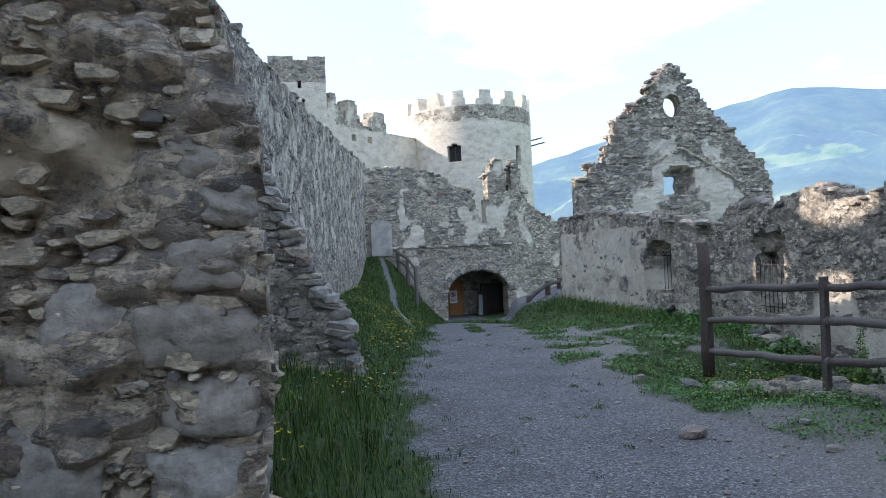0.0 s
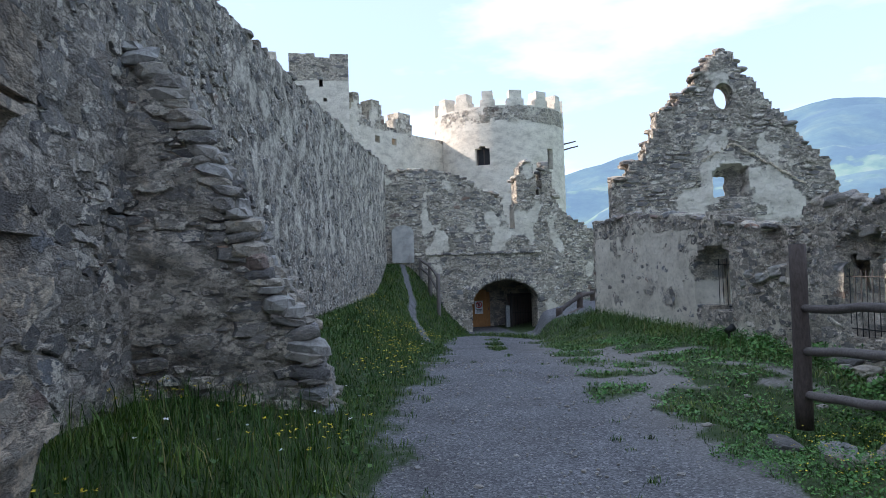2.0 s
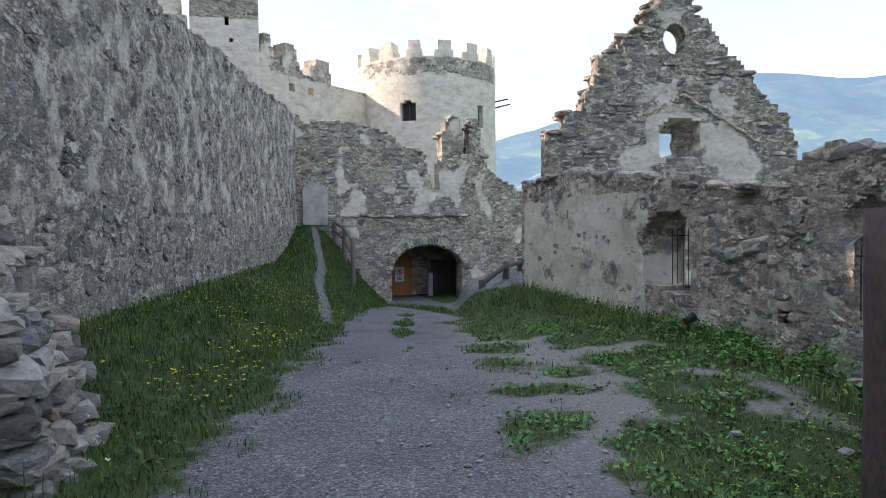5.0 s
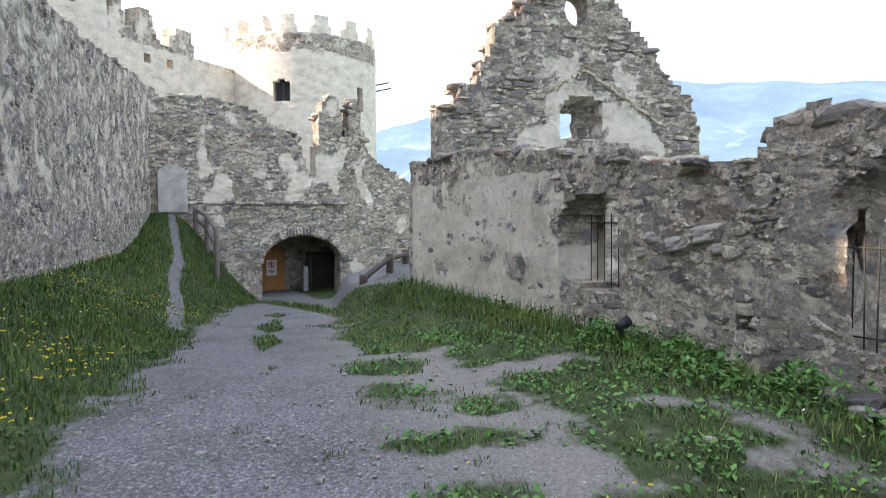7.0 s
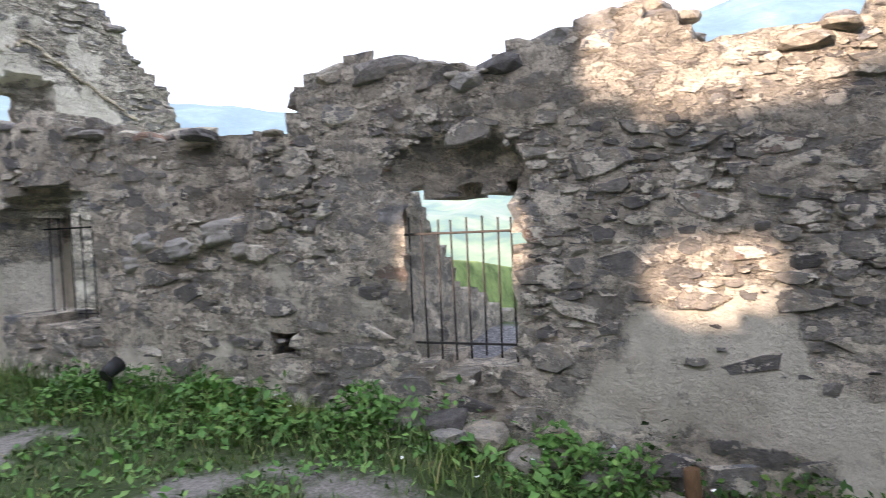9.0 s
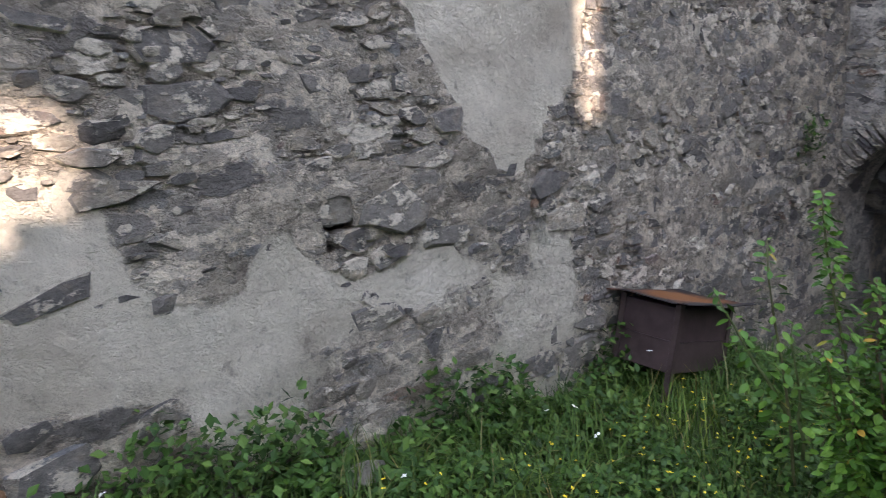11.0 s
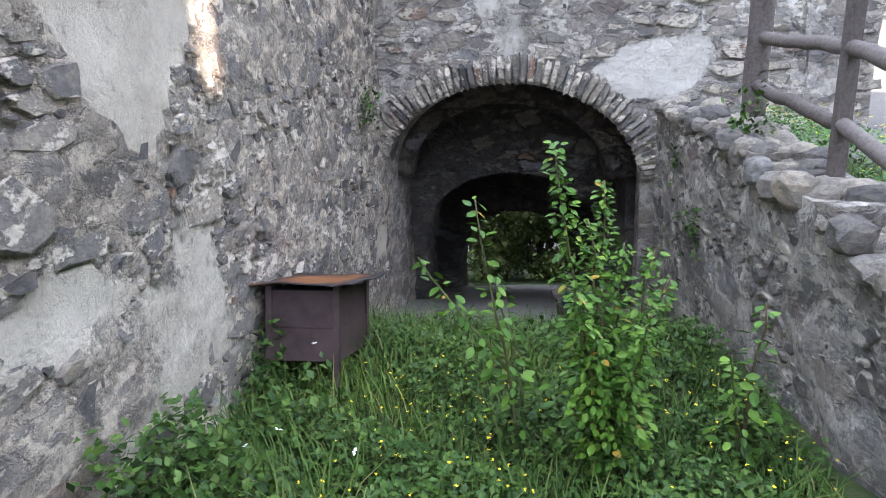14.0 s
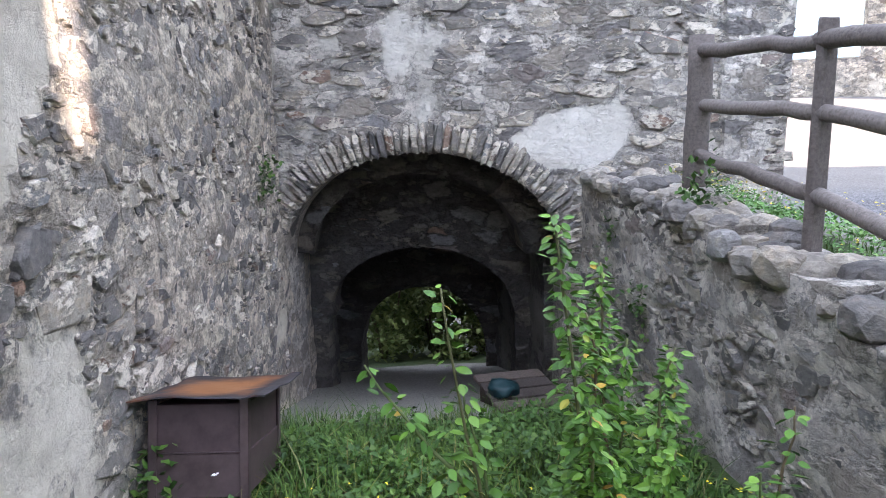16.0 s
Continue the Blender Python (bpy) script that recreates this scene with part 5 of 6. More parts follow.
fence("rail_fence", [(4.42, 3.86, 0.30, 1.24), (4.39, 4.95, 0.16, 1.20), (4.66, 7.02, 0.02, 1.53)], ((0.32, 0.60, 0.91), (0.32, 0.64, 0.915), (0.19, 0.42, 0.655)), "grey weathered log fence beside the path", (1,), 1, 0.068, 0.037, 0.03, (2,))
fence("rail_fence", [(6.02, 31.9, -0.9, 1.15), (5.9, 33.4, 0.1, 1.65), (5.6, 34.2, 0.7, 1.9)], ((0.62, 0.92),) * 3, "brown log railing on the grassy bank", (), 2, 0.09, 0.06)
fence("rail_fence", [(7.9, 21.8, -0.7, 0.1), (9.05, 23.05, -0.7, 0.5), (9.85, 23.9, -0.7, 0.55)], ((0.55, 0.9),) * 3, "dark broken log railing beside the gatehouse", (), 3, 0.1, 0.07, 0.0, (0, 1, 2))

# ---- barred grilles ----
def grille(name, y0, y1, z0, z1, n, cross, depth, label, stick=0.06):
    x0 = float(wall_right_x((y0 + y1) / 2)) + depth
    top = empty(name, x0, (y0 + y1) / 2, z0, label, "grille")
    inv = Matrix.Translation((-x0, -(y0 + y1) / 2, -z0))
    r = random.Random(n)
    for k in range(n):
        bm = bmesh.new()
        y = y0 + (y1 - y0) * k / (n - 1)
        pole_bm(bm, (x0, y, z0 + r.uniform(-0.02, 0.02)), (x0, y + r.uniform(-0.01, 0.01), z1 + r.uniform(-0.015, 0.015)), 0.0062, None, 8)
        bm.transform(inv)
        part("bar", bm, M_IRON, top)
    for z in cross:
        bm = bmesh.new()
        box_bm(bm, (0.008, y1 - y0 + stick * 2, 0.014), Matrix.Translation((x0 - 0.012, (y0 + y1) / 2, z)), 0.003)
        bm.transform(inv)
        part("crossbar", bm, M_IRON, top)
    return top


grille("iron_grille", 9.12, 9.78, 0.40, 1.24, 8, (0.49, 1.15), 0.10, "rusty iron bars in a broken wall opening")
grille("iron_grille", 12.98, 13.50, 0.48, 1.42, 5, (0.58, 1.32), 0.40, "rusty iron bars in a small splayed window")

# ---- firebox on legs ----
def firebox():
    top = empty("steel_firebox", 6.92, 4.97, -0.915, "dark brown sheet steel firebox with a rusty lid, beside the wall", "firebox")
    top.rotation_euler = (radians(15), 0, radians(-4))
    w, d = 0.36, 0.52
    bm = bmesh.new()
    box_bm(bm, (w, d, 0.20), Matrix.Translation((0, 0, 0.52)), 0.004)
    body = part("body", bm, M_STEEL, top)
    bm = bmesh.new()
    box_bm(bm, (w + 0.012, d + 0.012, 0.17), Matrix.Translation((0, 0, 0.345)), 0.004)
    part("lower_panel", bm, M_STEEL, body)
    bm = bmesh.new()
    box_bm(bm, (w + 0.02, d + 0.02, 0.006), Matrix.Translation((0, 0, 0.432)), 0.002)
    part("seam", bm, M_STEEL, body)
    for x in (-1, 1):
        for y in (-1, 1):
            bm = bmesh.new()
            for sx, sy in ((0.035, 0.006), (0.006, 0.035)):
                box_bm(bm, (sx, sy, 0.66), Matrix.Translation((x * (w / 2 + 0.012 - sx / 2 + 0.004), y * (d / 2 + 0.012 - sy / 2 + 0.004), 0.31)), 0.001)
            part("leg", bm, M_STEEL, top)
    bm = bmesh.new()
    bmesh.ops.create_grid(bm, x_segments=14, y_segments=16, size=0.5)
    for v in bm.verts:
        v.co = Vector((v.co.x * (w + 0.20), v.co.y * (d + 0.20), 0.655 + 0.02 * noise.noise(v.co * 2.5) + 0.03 * (v.co.x < -0.4) * abs(v.co.y)))
    bmesh.ops.solidify(bm, geom=bm.faces[:], thickness=0.006)
    part("lid", bm, M_LID, top, "buckled rusty steel lid")
    return top


firebox()

# ---- gate hall: door, sign, iron gate, pillar ----
door = empty("door_gatehouse", 9.15, 37.25, -1.75, "closed brown wooden door with a sign", "door")
for k in range(6):
    bm = bmesh.new()
    x = -0.5 + (k + 0.5) / 6
    h = 1.55 + 0.42 * math.sqrt(max(0.02, 1 - (x / 0.56) ** 2))
    box_bm(bm, (0.163, 0.05, h), Matrix.Translation((x, 0, h / 2)), 0.006)
    part("plank", bm, M_DOOR, door)
bm = bmesh.new()
box_bm(bm, (0.02, 0.05, 0.12), Matrix.Translation((0.40, -0.05, 0.95)), 0.005)
part("door_handle", bm, M_IRON, door)
sign = empty("warning_sign", 9.05, 37.20, -1.05, "white sign with a red prohibition ring on a door", "sign")
bm = bmesh.new()
box_bm(bm, (0.44, 0.012, 0.68), Matrix.Translation((0, 0, 0.34)), 0.003)
panel = part("panel", bm, M_WHITE, sign)
bm = bmesh.new()
n0 = 28
inner = [bm.verts.new((0.125 * math.cos(k * math.tau / n0), -0.010, 0.47 + 0.125 * math.sin(k * math.tau / n0))) for k in range(n0)]
outer = [bm.verts.new((0.165 * math.cos(k * math.tau / n0), -0.010, 0.47 + 0.165 * math.sin(k * math.tau / n0))) for k in range(n0)]
for k in range(n0):
    bm.faces.new((inner[k], outer[k], outer[(k + 1) % n0], inner[(k + 1) % n0]))
box_bm(bm, (0.27, 0.004, 0.035), pose(0, -0.010, 0.47, 0, 45, 0))
part("ring", bm, M_RED, panel, "red prohibition ring")
bm = bmesh.new()
box_bm(bm, (0.09, 0.004, 0.17), Matrix.Translation((0, -0.008, 0.47)), 0.001)
part("pictogram", bm, M_BLACK, panel)
for k in range(3):
    bm = bmesh.new()
    box_bm(bm, (0.30 - 0.05 * k, 0.004, 0.03), Matrix.Translation((0, -0.008, 0.22 - 0.06 * k)))
    part("text_bar", bm, M_BLACK, panel)
igate = empty("iron_gate", 11.15, 36.3, -1.9, "dark iron gate standing open in the gateway", "gate")
for k in range(9):
    bm = bmesh.new()
    pole_bm(bm, (-0.55 + k * 0.14, 0, 0.03), (-0.55 + k * 0.14, 0, 1.85), 0.014, None, 6)
    part("bar", bm, M_IRON, igate)
for z in (0.06, 0.9, 1.82):
    bm = bmesh.new()
    box_bm(bm, (1.2, 0.03, 0.05), Matrix.Translation((0.0, 0, z)), 0.005)
    part("crossbar", bm, M_IRON, igate)
for x in (-0.62, 0.62):
    bm = bmesh.new()
    box_bm(bm, (0.07, 0.07, 1.95), Matrix.Translation((x, 0, 0.975)), 0.005)
    part("stile", bm, M_IRON, igate)
# dark panel put in for the shaded opening at the hall's back
bm = bmesh.new()
box_bm(bm, (1.3, 0.04, 1.8), Matrix.Translation((11.25, 37.2, -0.95)), 0.01)
tagged(part("dark_door", bm, M_DARKWOOD), "dark panel put in for a dark opening in the gate hall", "door")
bm = bmesh.new()
box_bm(bm, (0.22, 0.22, 1.15), Matrix.Translation((10.35, 36.4, -1.2)), 0.02)
tagged(part("stone_pillar", bm, M_CONCRETE), "short grey concrete pillar in the gateway", "pillar")

# ---- tower window frames ----
for nm, wx, wz, ww, wh in (("window_1", 11.02, 8.1, 0.8, 1.05), ("window_2", 15.4, 8.0, 0.36, 1.2)):
    a = math.atan2(-math.sqrt(max(0, 4.3 ** 2 - (wx - 13.1) ** 2)), wx - 13.1)
    c = Vector((13.1 + 3.95 * math.cos(a), 47 + 3.95 * math.sin(a), wz))
    win = tagged(new(nm), "dark wooden tower window", "window", kind="structure")
    win.matrix_world = Matrix.Translation(c) @ Matrix.Rotation(a + math.pi / 2, 4, "Z")
    for x in (-ww / 2, 0, ww / 2):
        bm = bmesh.new()
        box_bm(bm, (0.07, 0.07, wh), Matrix.Translation((x, 0, 0)), 0.006)
        part("window_frame", bm, M_DARKWOOD, win)
    # flat black panel added behind the frame, filling the opening
    bm = bmesh.new()
    box_bm(bm, (ww + 0.1, 0.03, wh + 0.4), Matrix.Translation((0, -0.1 + 0.16, 0)), 0.004)
    part("shutter", bm, M_BLACK, win)

# ---- small things by the east wall ----
lamp = empty("ground_spotlight", 7.12, 11.9, gz(7.12, 11.9) - 0.02, "small black ground spotlight by the wall", "lamp")
bm = bmesh.new()
pole_bm(bm, (0, 0, 0), (0, 0, 0.24), 0.02, None, 8)
part("stake", bm, M_BLACK, lamp)
bm = bmesh.new()
pole_bm(bm, (-0.05, 0, 0.23), (0.08, 0, 0.29), 0.045, 0.06, 12, 0, 0, 2)
part("head", bm, M_BLACK, lamp)
bm = bmesh.new()
pole_bm(bm, (7.12, 8.15, gz(7.12, 8.15) - 0.05), (7.13, 8.17, gz(7.12, 8.15) + 0.24), 0.045, 0.038, 10, 0.004, 3)
tagged(part("wooden_stake", bm, M_STAKE), "short rotten brown wooden stake by the wall", "stake")
bench = empty("plank_bench", 5.2, 2.75, gz(5.2, 2.75) - 0.2, "low bench of dark planks inside the passage", "bench")
bench.rotation_euler = (0, 0, radians(8))
for k in range(4):
    bm = bmesh.new()
    box_bm(bm, (0.55, 0.15, 0.04), Matrix.Translation((0, -0.27 + 0.18 * k, 0.32)), 0.006, 0.004, k)
    part("plank", bm, M_DARKWOOD, bench)
for x in (-0.2, 0.2):
    bm = bmesh.new()
    box_bm(bm, (0.07, 0.6, 0.36), Matrix.Translation((x, 0, 0.12)), 0.008)
    part("trestle", bm, M_DARKWOOD, bench)
bm = bmesh.new()
bmesh.ops.create_icosphere(bm, subdivisions=3, radius=1)
for v in bm.verts:
    v.co = Vector((v.co.x * 0.12, v.co.y * 0.10, max(-0.6, v.co.z) * 0.075)) * (1 + 0.35 * noise.noise(v.co * 1.7) + 0.15 * noise.noise(v.co * 5))
bm.transform(Matrix.Translation((5.36, 2.85, gz(5.2, 2.75) + 0.18)))
for f in bm.faces:
    f.smooth = True
tagged(part("plastic_bag", bm, M_TEAL), "crumpled dark teal plastic bag on a bench", "bag")
rr = random.Random(21)
for x, y, s in ((3.1, 4.93, 0.26), (5.4, 8.9, 0.10), (5.75, 9.5, 0.09), (6.0, 8.5, 0.12), (4.15, 6.6, 0.3), (4.35, 6.3, 0.34), (4.1, 5.9, 0.28), (4.3, 5.5, 0.26), (4.0, 7.4, 0.12), (3.7, 4.4, 0.1), (3.5, 3.9, 0.13), (2.2, 7.0, 0.05), (3.2, 8.6, 0.05), (2.7, 6.2, 0.04), (7.2, 9.5, 0.34), (7.22, 9.25, 0.34), (7.2, 9.75, 0.3), (7.16, 8.95, 0.34), (7.14, 8.6, 0.28), (7.24, 10.1, 0.26), (7.05, 9.4, 0.22), (7.12, 8.3, 0.3), (7.08, 7.9, 0.26), (7.08, 7.5, 0.3), (7.05, 7.0, 0.24)):
    ob = new("loose_stone", rr.choice(PALES if s < 0.15 else CAPS))
    ob.matrix_world = pose(x, y, gz(x, y) + s * 0.09, rr.gauss(0, 6), rr.gauss(0, 6), rr.uniform(0, 180)) @ Matrix.Diagonal((s, s * 0.75, s * 0.36, 1))
    tagged(ob, "loose flat grey stone lying on the ground", "stone", "loose stones")


# ---- vegetation ----
def blades(name, pts, hs, ws, mat, label, seed, lean=0.5):
    """Grass blades: a bent strip of two quads and a tip each."""
    g = np.random.default_rng(seed)
    n = len(pts)
    a = g.uniform(0, math.tau, n)
    d = np.stack([np.cos(a), np.sin(a), np.zeros(n)], 1)
    s = np.stack([-np.sin(a), np.cos(a), np.zeros(n)], 1) * ws[:, None] / 2
    ln = (g.uniform(0.1, 1, n) * lean * hs)[:, None]
    up = np.array([0, 0, 1.0])
    m1 = pts + up * (hs * 0.55)[:, None] + d * ln * 0.35
    tip = pts + up * (hs * g.uniform(0.75, 1.0, n))[:, None] + d * ln
    v = np.stack([pts - s, pts + s, m1 + s * 0.75, m1 - s * 0.75, tip], 1).reshape(-1, 3)
    i = np.arange(n) * 5
    me = bpy.data.meshes.new(name)
    nl = n * 7
    me.vertices.add(n * 5)
    me.vertices.foreach_set("co", v.ravel())
    loops = np.stack([i, i + 1, i + 2, i + 3, i + 3, i + 2, i + 4], 1).ravel()
    me.loops.add(nl)
    me.loops.foreach_set("vertex_index", loops)
    me.polygons.add(n * 2)
    st = (np.arange(n) * 7)[:, None] + np.array([0, 4])
    me.polygons.foreach_set("loop_start", st.ravel())
    me.update(calc_edges=True)
    me.validate()
    me.materials.append(mat)
    return tagged(new(name, me), label, "grass", kind="stuff")


def leaf_cloud(name, pts, size, mat, label, seed, flat=0.5, category="weeds", parent=None):
    """Many folded leaves: four corners and two faces each."""
    g = np.random.default_rng(seed)
    n = len(pts)
    a = g.uniform(0, math.tau, n)
    el = g.normal(0.15, flat, n)
    d = np.stack([np.cos(a) * np.cos(el), np.sin(a) * np.cos(el), np.sin(el)], 1)
    side = np.stack([-np.sin(a), np.cos(a), g.normal(0, 0.35, n)], 1)
    sz = (size * g.uniform(0.55, 1.25, n))[:, None]
    up = np.array([0, 0, 1.0])
    q0, q2 = pts, pts + d * sz
    mid = pts + d * sz * 0.45
    q1, q3 = mid + side * sz * 0.32 + up * sz * 0.08, mid - side * sz * 0.32 + up * sz * 0.08
    v = np.stack([q0, q1, q2, q3], 1).reshape(-1, 3)
    i = np.arange(n) * 4
    f = np.concatenate([np.stack([i, i + 1, i + 2], 1), np.stack([i, i + 2, i + 3], 1)])
    f = f.reshape(2, n, 3).transpose(1, 0, 2).reshape(-1, 3)
    ob = new(name, raw_mesh(name, v.tolist(), f.tolist(), mat))
    ob.parent = parent
    return tagged(ob, label, category, kind="stuff")


G = np.random.default_rng(4)


def scatter(n, x0, x1, y0, y1, keep):
    out = []
    for x, y in zip(G.uniform(x0, x1, n), G.uniform(y0, y1, n)):
        k = keep(x, y)
        if k > 0 and G.random() < k:
            out.append((x, y))
    return np.array(out) if out else np.zeros((0, 2))


def on_ground(p, lift=-0.01):
    z = ground_z(p[:, 0], p[:, 1])
    return np.column_stack([p, z + lift])


def inside(x, y):
    return wall_left_x(y) + 0.05 < x < wall_right_x(y) - 0.02


def grass_keep(x, y):
    if not inside(x, y) or (x < 0.6 and 8.5 < y < 9.9 and x < 0.5) or (x < 0 and 3.4 < y < 4.3):
        return 0
    if x > 4.6 and y < 3.1:
        return 0
    if 4.5 < x < 4.75 and y < 6.2:
        return 0
    t = turf(x, y)
    return 0 if t < 0.35 else t ** 1.5


near_g = np.concatenate([scatter(95000, -2.2, 7.3, 2.6, 10.5, grass_keep), scatter(75000, -1.0, 7.8, 10.5, 19, grass_keep), scatter(55000, 0.5, 9.0, 19, 34.3, lambda x, y: grass_keep(x, y) if x < 9.3 else 0)])
pg = on_ground(near_g)
dl = np.clip((path_left(pg[:, 1]) - pg[:, 0]), 0, 2)
hg = G.uniform(0.03, 0.08, len(pg)) + 0.09 * np.clip(dl, 0, 1) * G.random(len(pg)) ** 2 + 0.14 * ((pg[:, 0] > 4.8) & (pg[:, 1] < 8)) * G.random(len(pg)) + 0.10 * (wall_right_x(pg[:, 1]) - pg[:, 0] < 0.9) * G.random(len(pg))
far_w = 1 + np.clip(pg[:, 1] - 8, 0, 30) * 0.06
side = (pg[:, 0] > path_right(pg[:, 1]) - 0.3) & (pg[:, 1] > 7.9)
wg = G.uniform(0.004, 0.009, len(pg)) * far_w
blades("grass", pg[~side], (hg * np.sqrt(far_w))[~side], wg[~side], M_GRASS, "uneven green turf and long grass", 5, 1.1)
blades("short_grass", pg[side], (0.8 * hg * np.sqrt(far_w))[side], wg[side], M_TURF, "short sparse grass between gravel patches", 25, 1.3)
tall = scatter(2200, -1.5, 1.2, 3.8, 8.6, lambda x, y: 0.9 if inside(x, y) and x < float(path_left(y)) - 0.25 else 0)
pt = on_ground(tall)
blades("tall_grass", pt, G.uniform(0.2, 0.42, len(pt)), G.uniform(0.006, 0.011, len(pt)), M_GRASS, "long dark grass at the foot of the wall", 6, 0.7)


edge_g = scatter(5200, 5.9, 7.9, 10.8, 19, lambda x, y: 0.9 * float(sstep(1.0, 0.3, wall_right_x(y) - x)) if x < wall_right_x(y) - 0.03 else 0)
blades("wall_grass", on_ground(edge_g), G.uniform(0.12, 0.34, len(edge_g)), G.uniform(0.005, 0.011, len(edge_g)), M_TURF, "long grass along the plastered wall", 8, 0.6)


def weeds(name, n, x0, x1, y0, y1, keep, hmax, size, label, seed, mat=None):
    p = scatter(n, x0, x1, y0, y1, keep)
    z = ground_z(p[:, 0], p[:, 1]) + hmax * G.random(len(p)) ** 1.2 * (0.55 + 0.45 * np.sin(p[:, 0] * 7.1 + 2 * np.sin(p[:, 1] * 5.3)))
    return leaf_cloud(name, np.column_stack([p, z]), size, mat or M_LEAF, label, seed)


clump = lambda x, y, s, c: float(sstep(c, c + 0.25, noise.noise(Vector((x * s, y * s, 17))) * 0.5 + 0.5))
weeds("wall_weeds", 16000, 6.2, 7.45, 7.9, 12.6, lambda x, y: clump(x, y, 1.6, 0.32) * float(sstep(1.05, 0.3, wall_right_x(y) - x)) * (x < wall_right_x(y) - 0.03) * (1 - 0.8 * (9.0 < y < 9.7)), 0.24, 0.06, "leafy green weeds along the foot of the wall", 7, M_LEAFB)
weeds("wall_weeds", 6000, 6.0, 8.0, 12.6, 19, lambda x, y: 0.7 * float(sstep(1.0, 0.4, wall_right_x(y) - x)) * (x < wall_right_x(y) - 0.03), 0.22, 0.06, "grassy weeds along the plastered wall", 8)
weeds("yard_weeds", 52000, 4.75, 7.25, 3.3, 8.3, lambda x, y: clump(x, y, 1.3, 0.18) * inside(x, y) * float(sstep(3.3, 4.3, y)) * (0.35 + 0.65 * (x > 5.9 or y < 7)), 0.20, 0.038, "dense green clover and weeds in the sunken yard", 9)
weeds("box_weeds", 13000, 6.55, 7.3, 4.7, 8.4, lambda x, y: 0.95 * inside(x, y) * float(sstep(0.75, 0.15, wall_right_x(y) - x)) * clump(x, y, 1.4, 0.2) * (not (x < 7.02 and 4.6 < y < 5.6)), 0.40, 0.05, "climbing leafy weeds beside the firebox", 10)
weeds("path_weeds", 14000, 3.0, 6.6, 7.5, 14.5, lambda x, y: (turf(x, y) > 0.45) * clump(x, y, 2.2, 0.35), 0.09, 0.05, "low broad-leaved weeds in the gravel", 11, M_LEAFB)
weeds("bank_weeds", 26000, -1.2, 4.2, 4.0, 24, lambda x, y: 0.8 * inside(x, y) * (x < float(path_left(y)) - 0.15) * clump(x, y, 1.3, 0.4), 0.16, 0.05, "leafy weeds in the grass bank", 12)
weeds("crown_weeds", 15000, 3.5, 4.45, 2.7, 6.6, lambda x, y: 0.8 * clump(x, y, 2, 0.25), 0.15, 0.026, "fine-leaved weeds under the log fence", 13, M_LEAFB)


def flowers(name, n, x0, x1, y0, y1, keep, lo, hi, size, mat, label, seed):
    p = scatter(n, x0, x1, y0, y1, keep)
    q = np.repeat(p, 5, 0)
    z = np.repeat(ground_z(p[:, 0], p[:, 1]) + G.uniform(lo, hi, len(p)), 5)
    return leaf_cloud(name, np.column_stack([q, z]), size, mat, label, seed, 0.25, "flowers")


flowers("yellow_flowers", 9000, -1.0, 4.5, 4.5, 26, lambda x, y: inside(x, y) * (x < float(path_left(y)) - 0.2) * clump(x, y, 0.7, 0.5), 0.10, 0.26, 0.022, M_YELLOW, "small yellow flowers in the grass", 14)
flowers("yellow_flowers", 900, 4.8, 6.6, 5.3, 8.0, lambda x, y: 0.5 * clump(x, y, 1.0, 0.25), 0.12, 0.28, 0.0095, M_YELLOW, "small yellow flowers among the weeds", 15)
flowers("yellow_flowers", 500, 3.4, 6.5, 2.9, 12, lambda x, y: 0.5 * clump(x, y, 1.5, 0.4) * (turf(x, y) > 0.5) * (x < 4.4 or y > 8.5), 0.08, 0.2, 0.014, M_YELLOW, "small yellow flowers beside the path", 16)
flowers("yellow_flowers", 700, 3.5, 4.5, 2.7, 6.4, lambda x, y: 0.7 * clump(x, y, 1.5, 0.3), 0.10, 0.22, 0.011, M_YELLOW, "small yellow flowers under the log fence", 116)
flowers("white_flowers", 150, -1.0, 4.5, 5, 26, lambda x, y: inside(x, y) * (x < float(path_left(y)) - 0.3), 0.15, 0.3, 0.022, M_PETAL, "white meadow flowers in the grass", 17)
flowers("white_flowers", 26, 6.2, 7.3, 5.0, 11.5, lambda x, y: inside(x, y), 0.14, 0.3, 0.018, M_PETAL, "white flower heads by the wall", 18)
# loose gravel on the path
gp = scatter(3000, 0.6, 6.2, 2.5, 13, lambda x, y: 1.0 if turf(x, y) < 0.3 and path_left(y) - 0.2 < x and x < wall_right_x(y) - 0.8 and not (x > 4.4 and y < 8) else 0)
gs = G.uniform(0.008, 0.022, len(gp)) * (1 + 1.3 * (G.random(len(gp)) > 0.96))
merged("loose_gravel", [STONES[k % 6] for k in range(len(gp))], [pose(x, y, gz(x, y) + 0.006, 0, 0, 57 * k) @ Matrix.Diagonal((s * 1.3, s, s * 0.7, 1)) for k, ((x, y), s) in enumerate(zip(gp.tolist(), gs.tolist()))], M_PALE, None, "loose grey gravel stones on the path", "gravel")
tp = scatter(60, 1.0, 5.5, 3.5, 14, lambda x, y: 0.9 if turf(x, y) < 0.3 and x > path_left(y) and not (x > 4.4 and y < 8) else 0)
tq = np.repeat(tp, 26, 0) + G.normal(0, 0.035, (len(tp) * 26, 2))
blades("gravel_tufts", on_ground(tq), G.uniform(0.02, 0.06, len(tq)), G.uniform(0.004, 0.008, len(tq)), M_GRASS, "small grass tufts growing in the gravel", 19, 1.2)
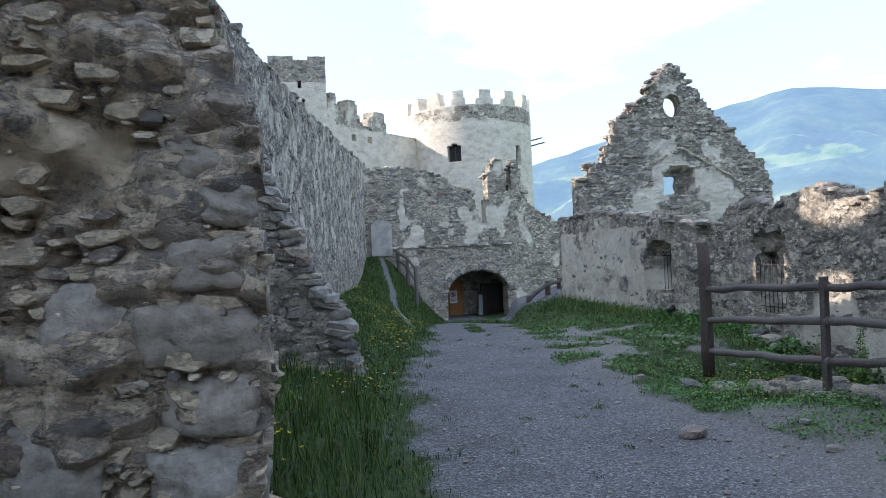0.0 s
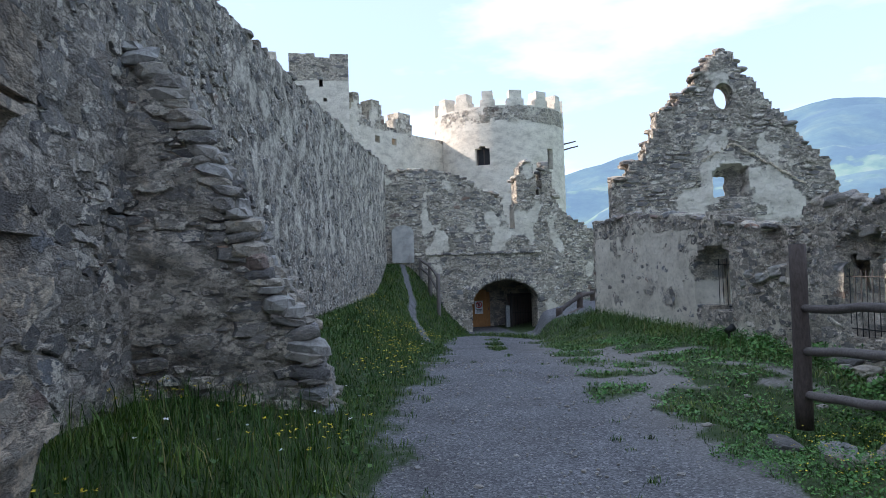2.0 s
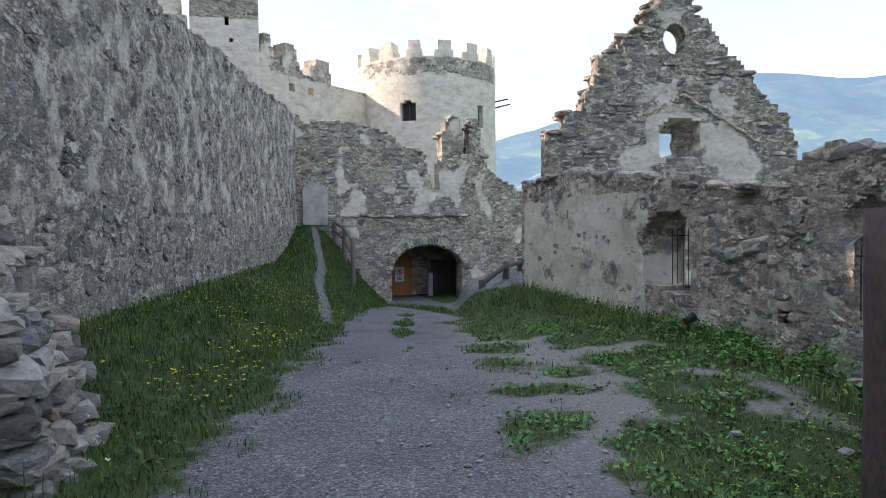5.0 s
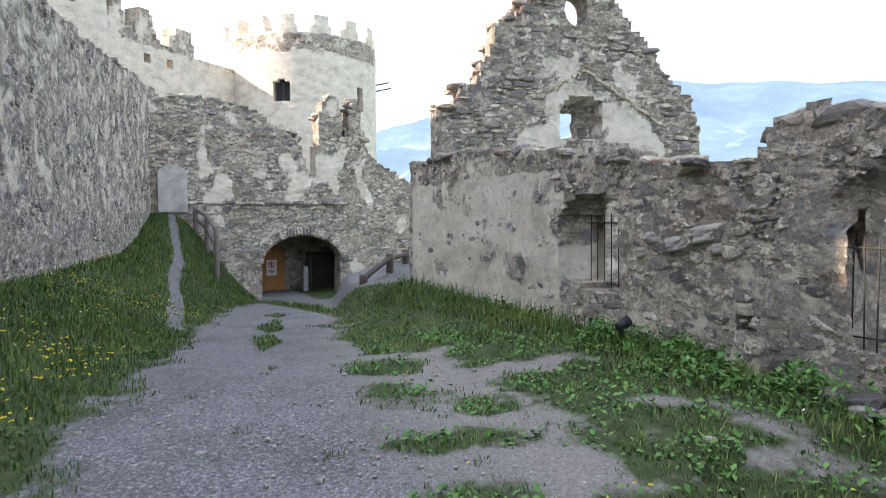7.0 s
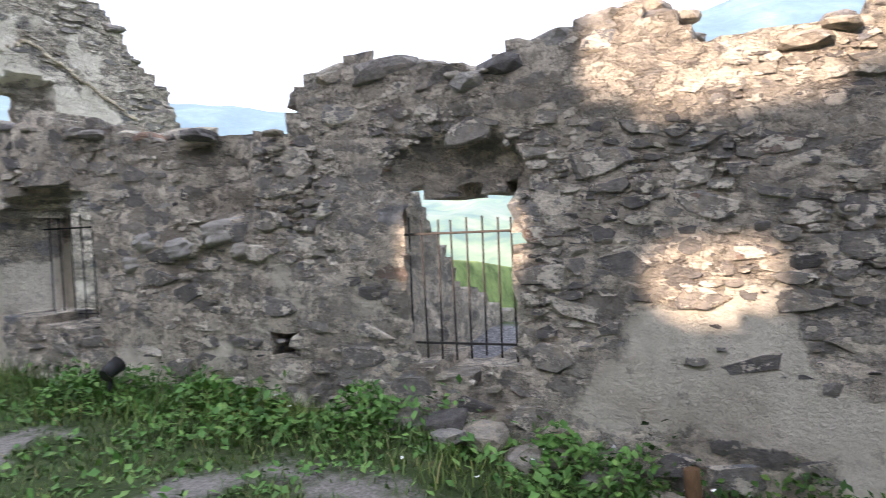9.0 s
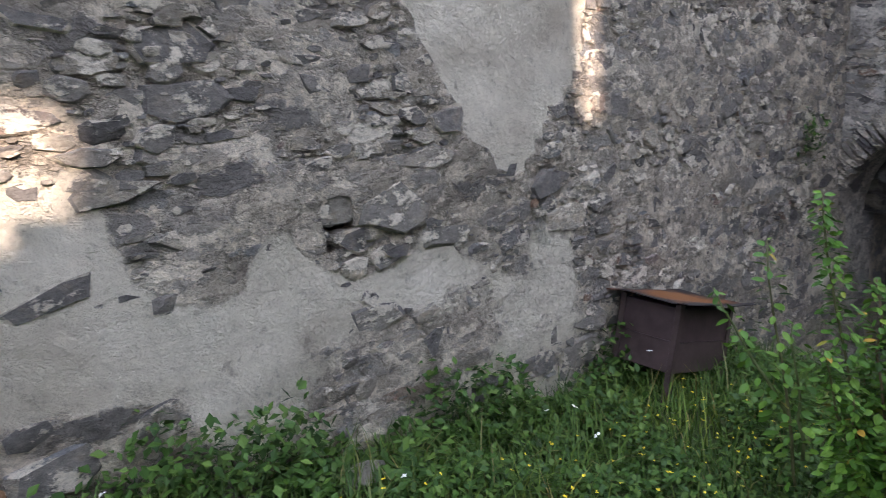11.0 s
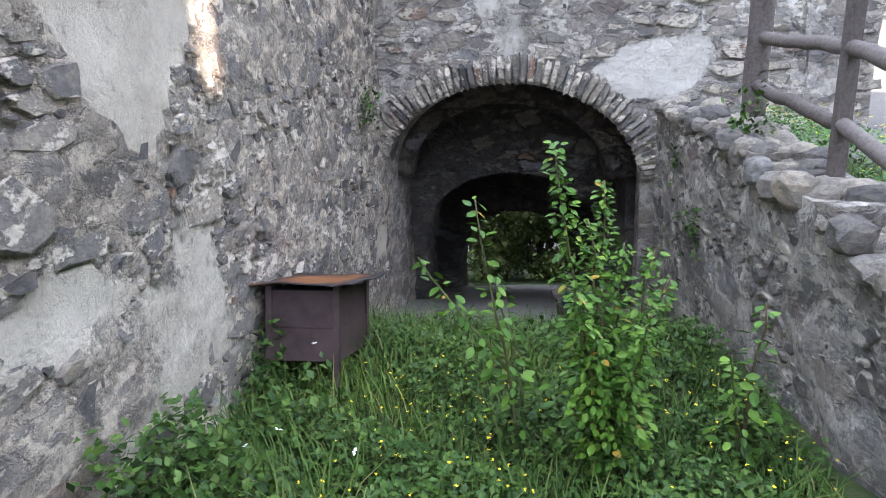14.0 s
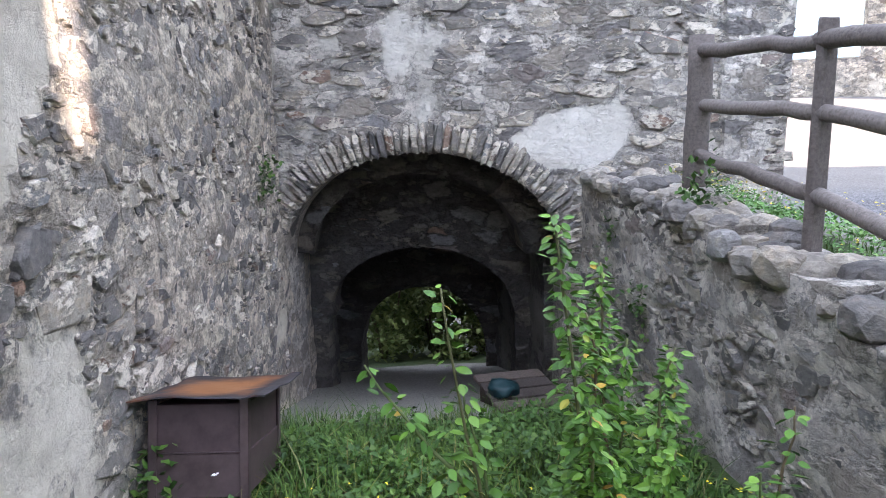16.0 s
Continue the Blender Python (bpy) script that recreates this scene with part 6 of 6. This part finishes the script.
# tufts growing from the walls
for k, (x, y, z) in enumerate(((4.66, 3.35, 0.05), (4.7, 3.9, -0.25), (7.02, 2.7, 0.42), (2.78, 28.3, 4.0), (4.55, 4.3, 0.42))):
    q = np.array([(x, y, z)]) + np.random.default_rng(k).normal(0, 1, (140, 3)) * (0.06, 0.06, 0.09)
    leaf_cloud("wall_tuft", q, 0.045, M_LEAF, "small green tuft growing from the wall", 40 + k, 0.6, "plant")


def shrub(name, stems, leaf_size, per, label, seed, mat):
    """A young shrub: thin stems with pointed leaves set along them."""
    x0, y0, z0 = stems[0][0]
    top = empty(name, x0, y0, z0, label, "shrub")
    inv = Matrix.Translation((-x0, -y0, -z0))
    r = random.Random(seed)
    bm = bmesh.new()
    rows = []
    for i in range(5):
        f = i / 4
        w = 0.30 * math.sin(math.pi * min(1, f * 0.92 + 0.08)) ** 0.8 * (i < 4)
        rows.append((bm.verts.new((f, w, 0.10 * w - 0.12 * f * f)), bm.verts.new((f, 0, -0.05 * (i in (1, 2, 3)) - 0.12 * f * f)), bm.verts.new((f, -w, 0.10 * w - 0.12 * f * f))) if 0 < i < 4 else (bm.verts.new((f, 0, -0.12 * f * f)),))
    for a, b in zip(rows, rows[1:]):
        if len(a) == 1:
            bm.faces.new((a[0], b[1], b[0])), bm.faces.new((a[0], b[2], b[1]))
        elif len(b) == 1:
            bm.faces.new((a[0], a[1], b[0])), bm.faces.new((a[1], a[2], b[0]))
        else:
            bm.faces.new((a[0], a[1], b[1], b[0])), bm.faces.new((a[1], a[2], b[2], b[1]))
    lm = bpy.data.meshes.new("leaf")
    bm.to_mesh(lm)
    bm.free()
    lm.shade_smooth()
    lm.materials.append(mat)
    spots = []
    for a, b in stems:
        a, b = Vector(a), Vector(b)
        bm = bmesh.new()
        pole_bm(bm, a, b, 0.008, 0.003, 6, 0.012, r.randint(0, 99), 7)
        bm.transform(inv)
        part("stem", bm, M_STEM, top)
        n = int(per * (b - a).length)
        for k in range(n):
            f = 0.12 + 0.88 * (k + r.random()) / n
            side = Vector((math.cos(k * 2.4 + r.random()), math.sin(k * 2.4 + r.random()), 0))
            p = a.lerp(b, f) + side * r.uniform(0.0, 0.13) * (1.15 - f)
            s = leaf_size * r.uniform(0.6, 1.2) * (1.1 - 0.35 * f)
            d = (side + Vector((0, 0, r.uniform(-0.8, 0.55)))).normalized()
            spots.append(inv @ Matrix.Translation(p) @ d.to_track_quat("X", "Z").to_matrix().to_4x4() @ Matrix.Rotation(r.gauss(0, 0.4), 4, "X") @ Matrix.Diagonal((s, s, s, 1)))
    r.shuffle(spots)
    for m in spots[:280]:
        ob = new("leaf", lm)
        ob.parent = top
        ob.matrix_basis = m
    merged("foliage", [lm] * len(spots[280:]), spots[280:], mat, top)
    return top


sb = (5.54, 5.9, gz(5.54, 5.9))
shrub("young_shrub", [(sb, (5.75, 6.0, 0.60)), (sb, (5.55, 5.75, 0.42)), (sb, (5.40, 5.95, 0.22)), (sb, (5.68, 6.1, 0.12)), (sb, (5.45, 6.1, 0.0)), (sb, (5.30, 5.75, 0.05)), ((5.5, 5.95, -0.55), (5.62, 5.85, 0.3)), (sb, (5.6, 6.05, -0.05)), (sb, (5.48, 5.8, 0.2)), (sb, (5.65, 5.8, 0.05))], 0.044, 320, "bright green leafy young shrub in the sunken yard", 3, M_SHRUB)
shrub("young_shrub", [((5.85, 5.75, gz(5.8, 5.7)), (6.02, 5.75, 0.36)), ((5.9, 5.75, -0.35), (6.25, 5.7, 0.12)), ((5.85, 5.75, -0.5), (5.95, 5.65, 0.02))], 0.06, 70, "thin spreading green shrub in front of the passage", 4, M_SHRUB)
shrub("young_shrub", [((5.0, 5.8, gz(5.0, 5.8)), (4.98, 5.85, -0.02)), ((5.0, 5.8, gz(5.0, 5.8)), (5.1, 5.9, -0.2))], 0.06, 80, "small green sapling by the retaining wall", 5, M_SHRUB)
shrub("young_shrub", [((6.95, 10.5, gz(6.95, 10.5)), (6.93, 10.5, 0.36)), ((7.0, 10.55, gz(6.95, 10.5)), (7.05, 10.6, 0.3))], 0.08, 60, "small leafy sapling at the foot of the wall", 6, M_LEAF)


def bush(x, y, z, r, h, n, label, seed):
    g = np.random.default_rng(seed)
    top = empty("bush", x, y, z, label, "bush")
    for k in range(5):
        bm = bmesh.new()
        a = g.uniform(0, math.tau)
        pole_bm(bm, (0, 0, -0.1), (math.cos(a) * r * 0.5, math.sin(a) * r * 0.5, h * g.uniform(0.6, 0.95)), 0.03, 0.008, 6, 0.04, k)
        part("branch", bm, M_STEM, top)
    c = g.normal(0, 1, (26, 3)) * (r * 0.5, r * 0.5, h * 0.25) + (0, 0, h * 0.5)
    q = c[g.integers(0, 26, n)] + g.normal(0, 1, (n, 3)) * r * 0.16
    q[:, 2] = np.maximum(q[:, 2], 0.02)
    leaf_cloud("foliage", q, 0.12, M_TREE, "", seed, 0.7, "", top)


for k, (x, y) in enumerate(((6.3, -3.6), (5.4, -4.2), (4.6, -3.8), (5.9, -5.5), (7.2, -4.9), (3.7, -5.0))):
    bush(x, y, gz(x, y), 1.0, 2.3, 5000, "tangled green bush beyond the passage", 60 + k)


# two weathered poles jutting from the round tower
for k, (z, dy) in enumerate(((8.9, 0.0), (9.3, 0.4))):
    bm = bmesh.new()
    pole_bm(bm, (16.9, 45.6 + dy, z), (18.0, 45.2 + dy, z + 0.25), 0.05, 0.04, 8, 0.01, k)
    tagged(part("timber_pole", bm, M_DARKWOOD), "grey timber pole jutting from the tower", "pole", "tower poles")
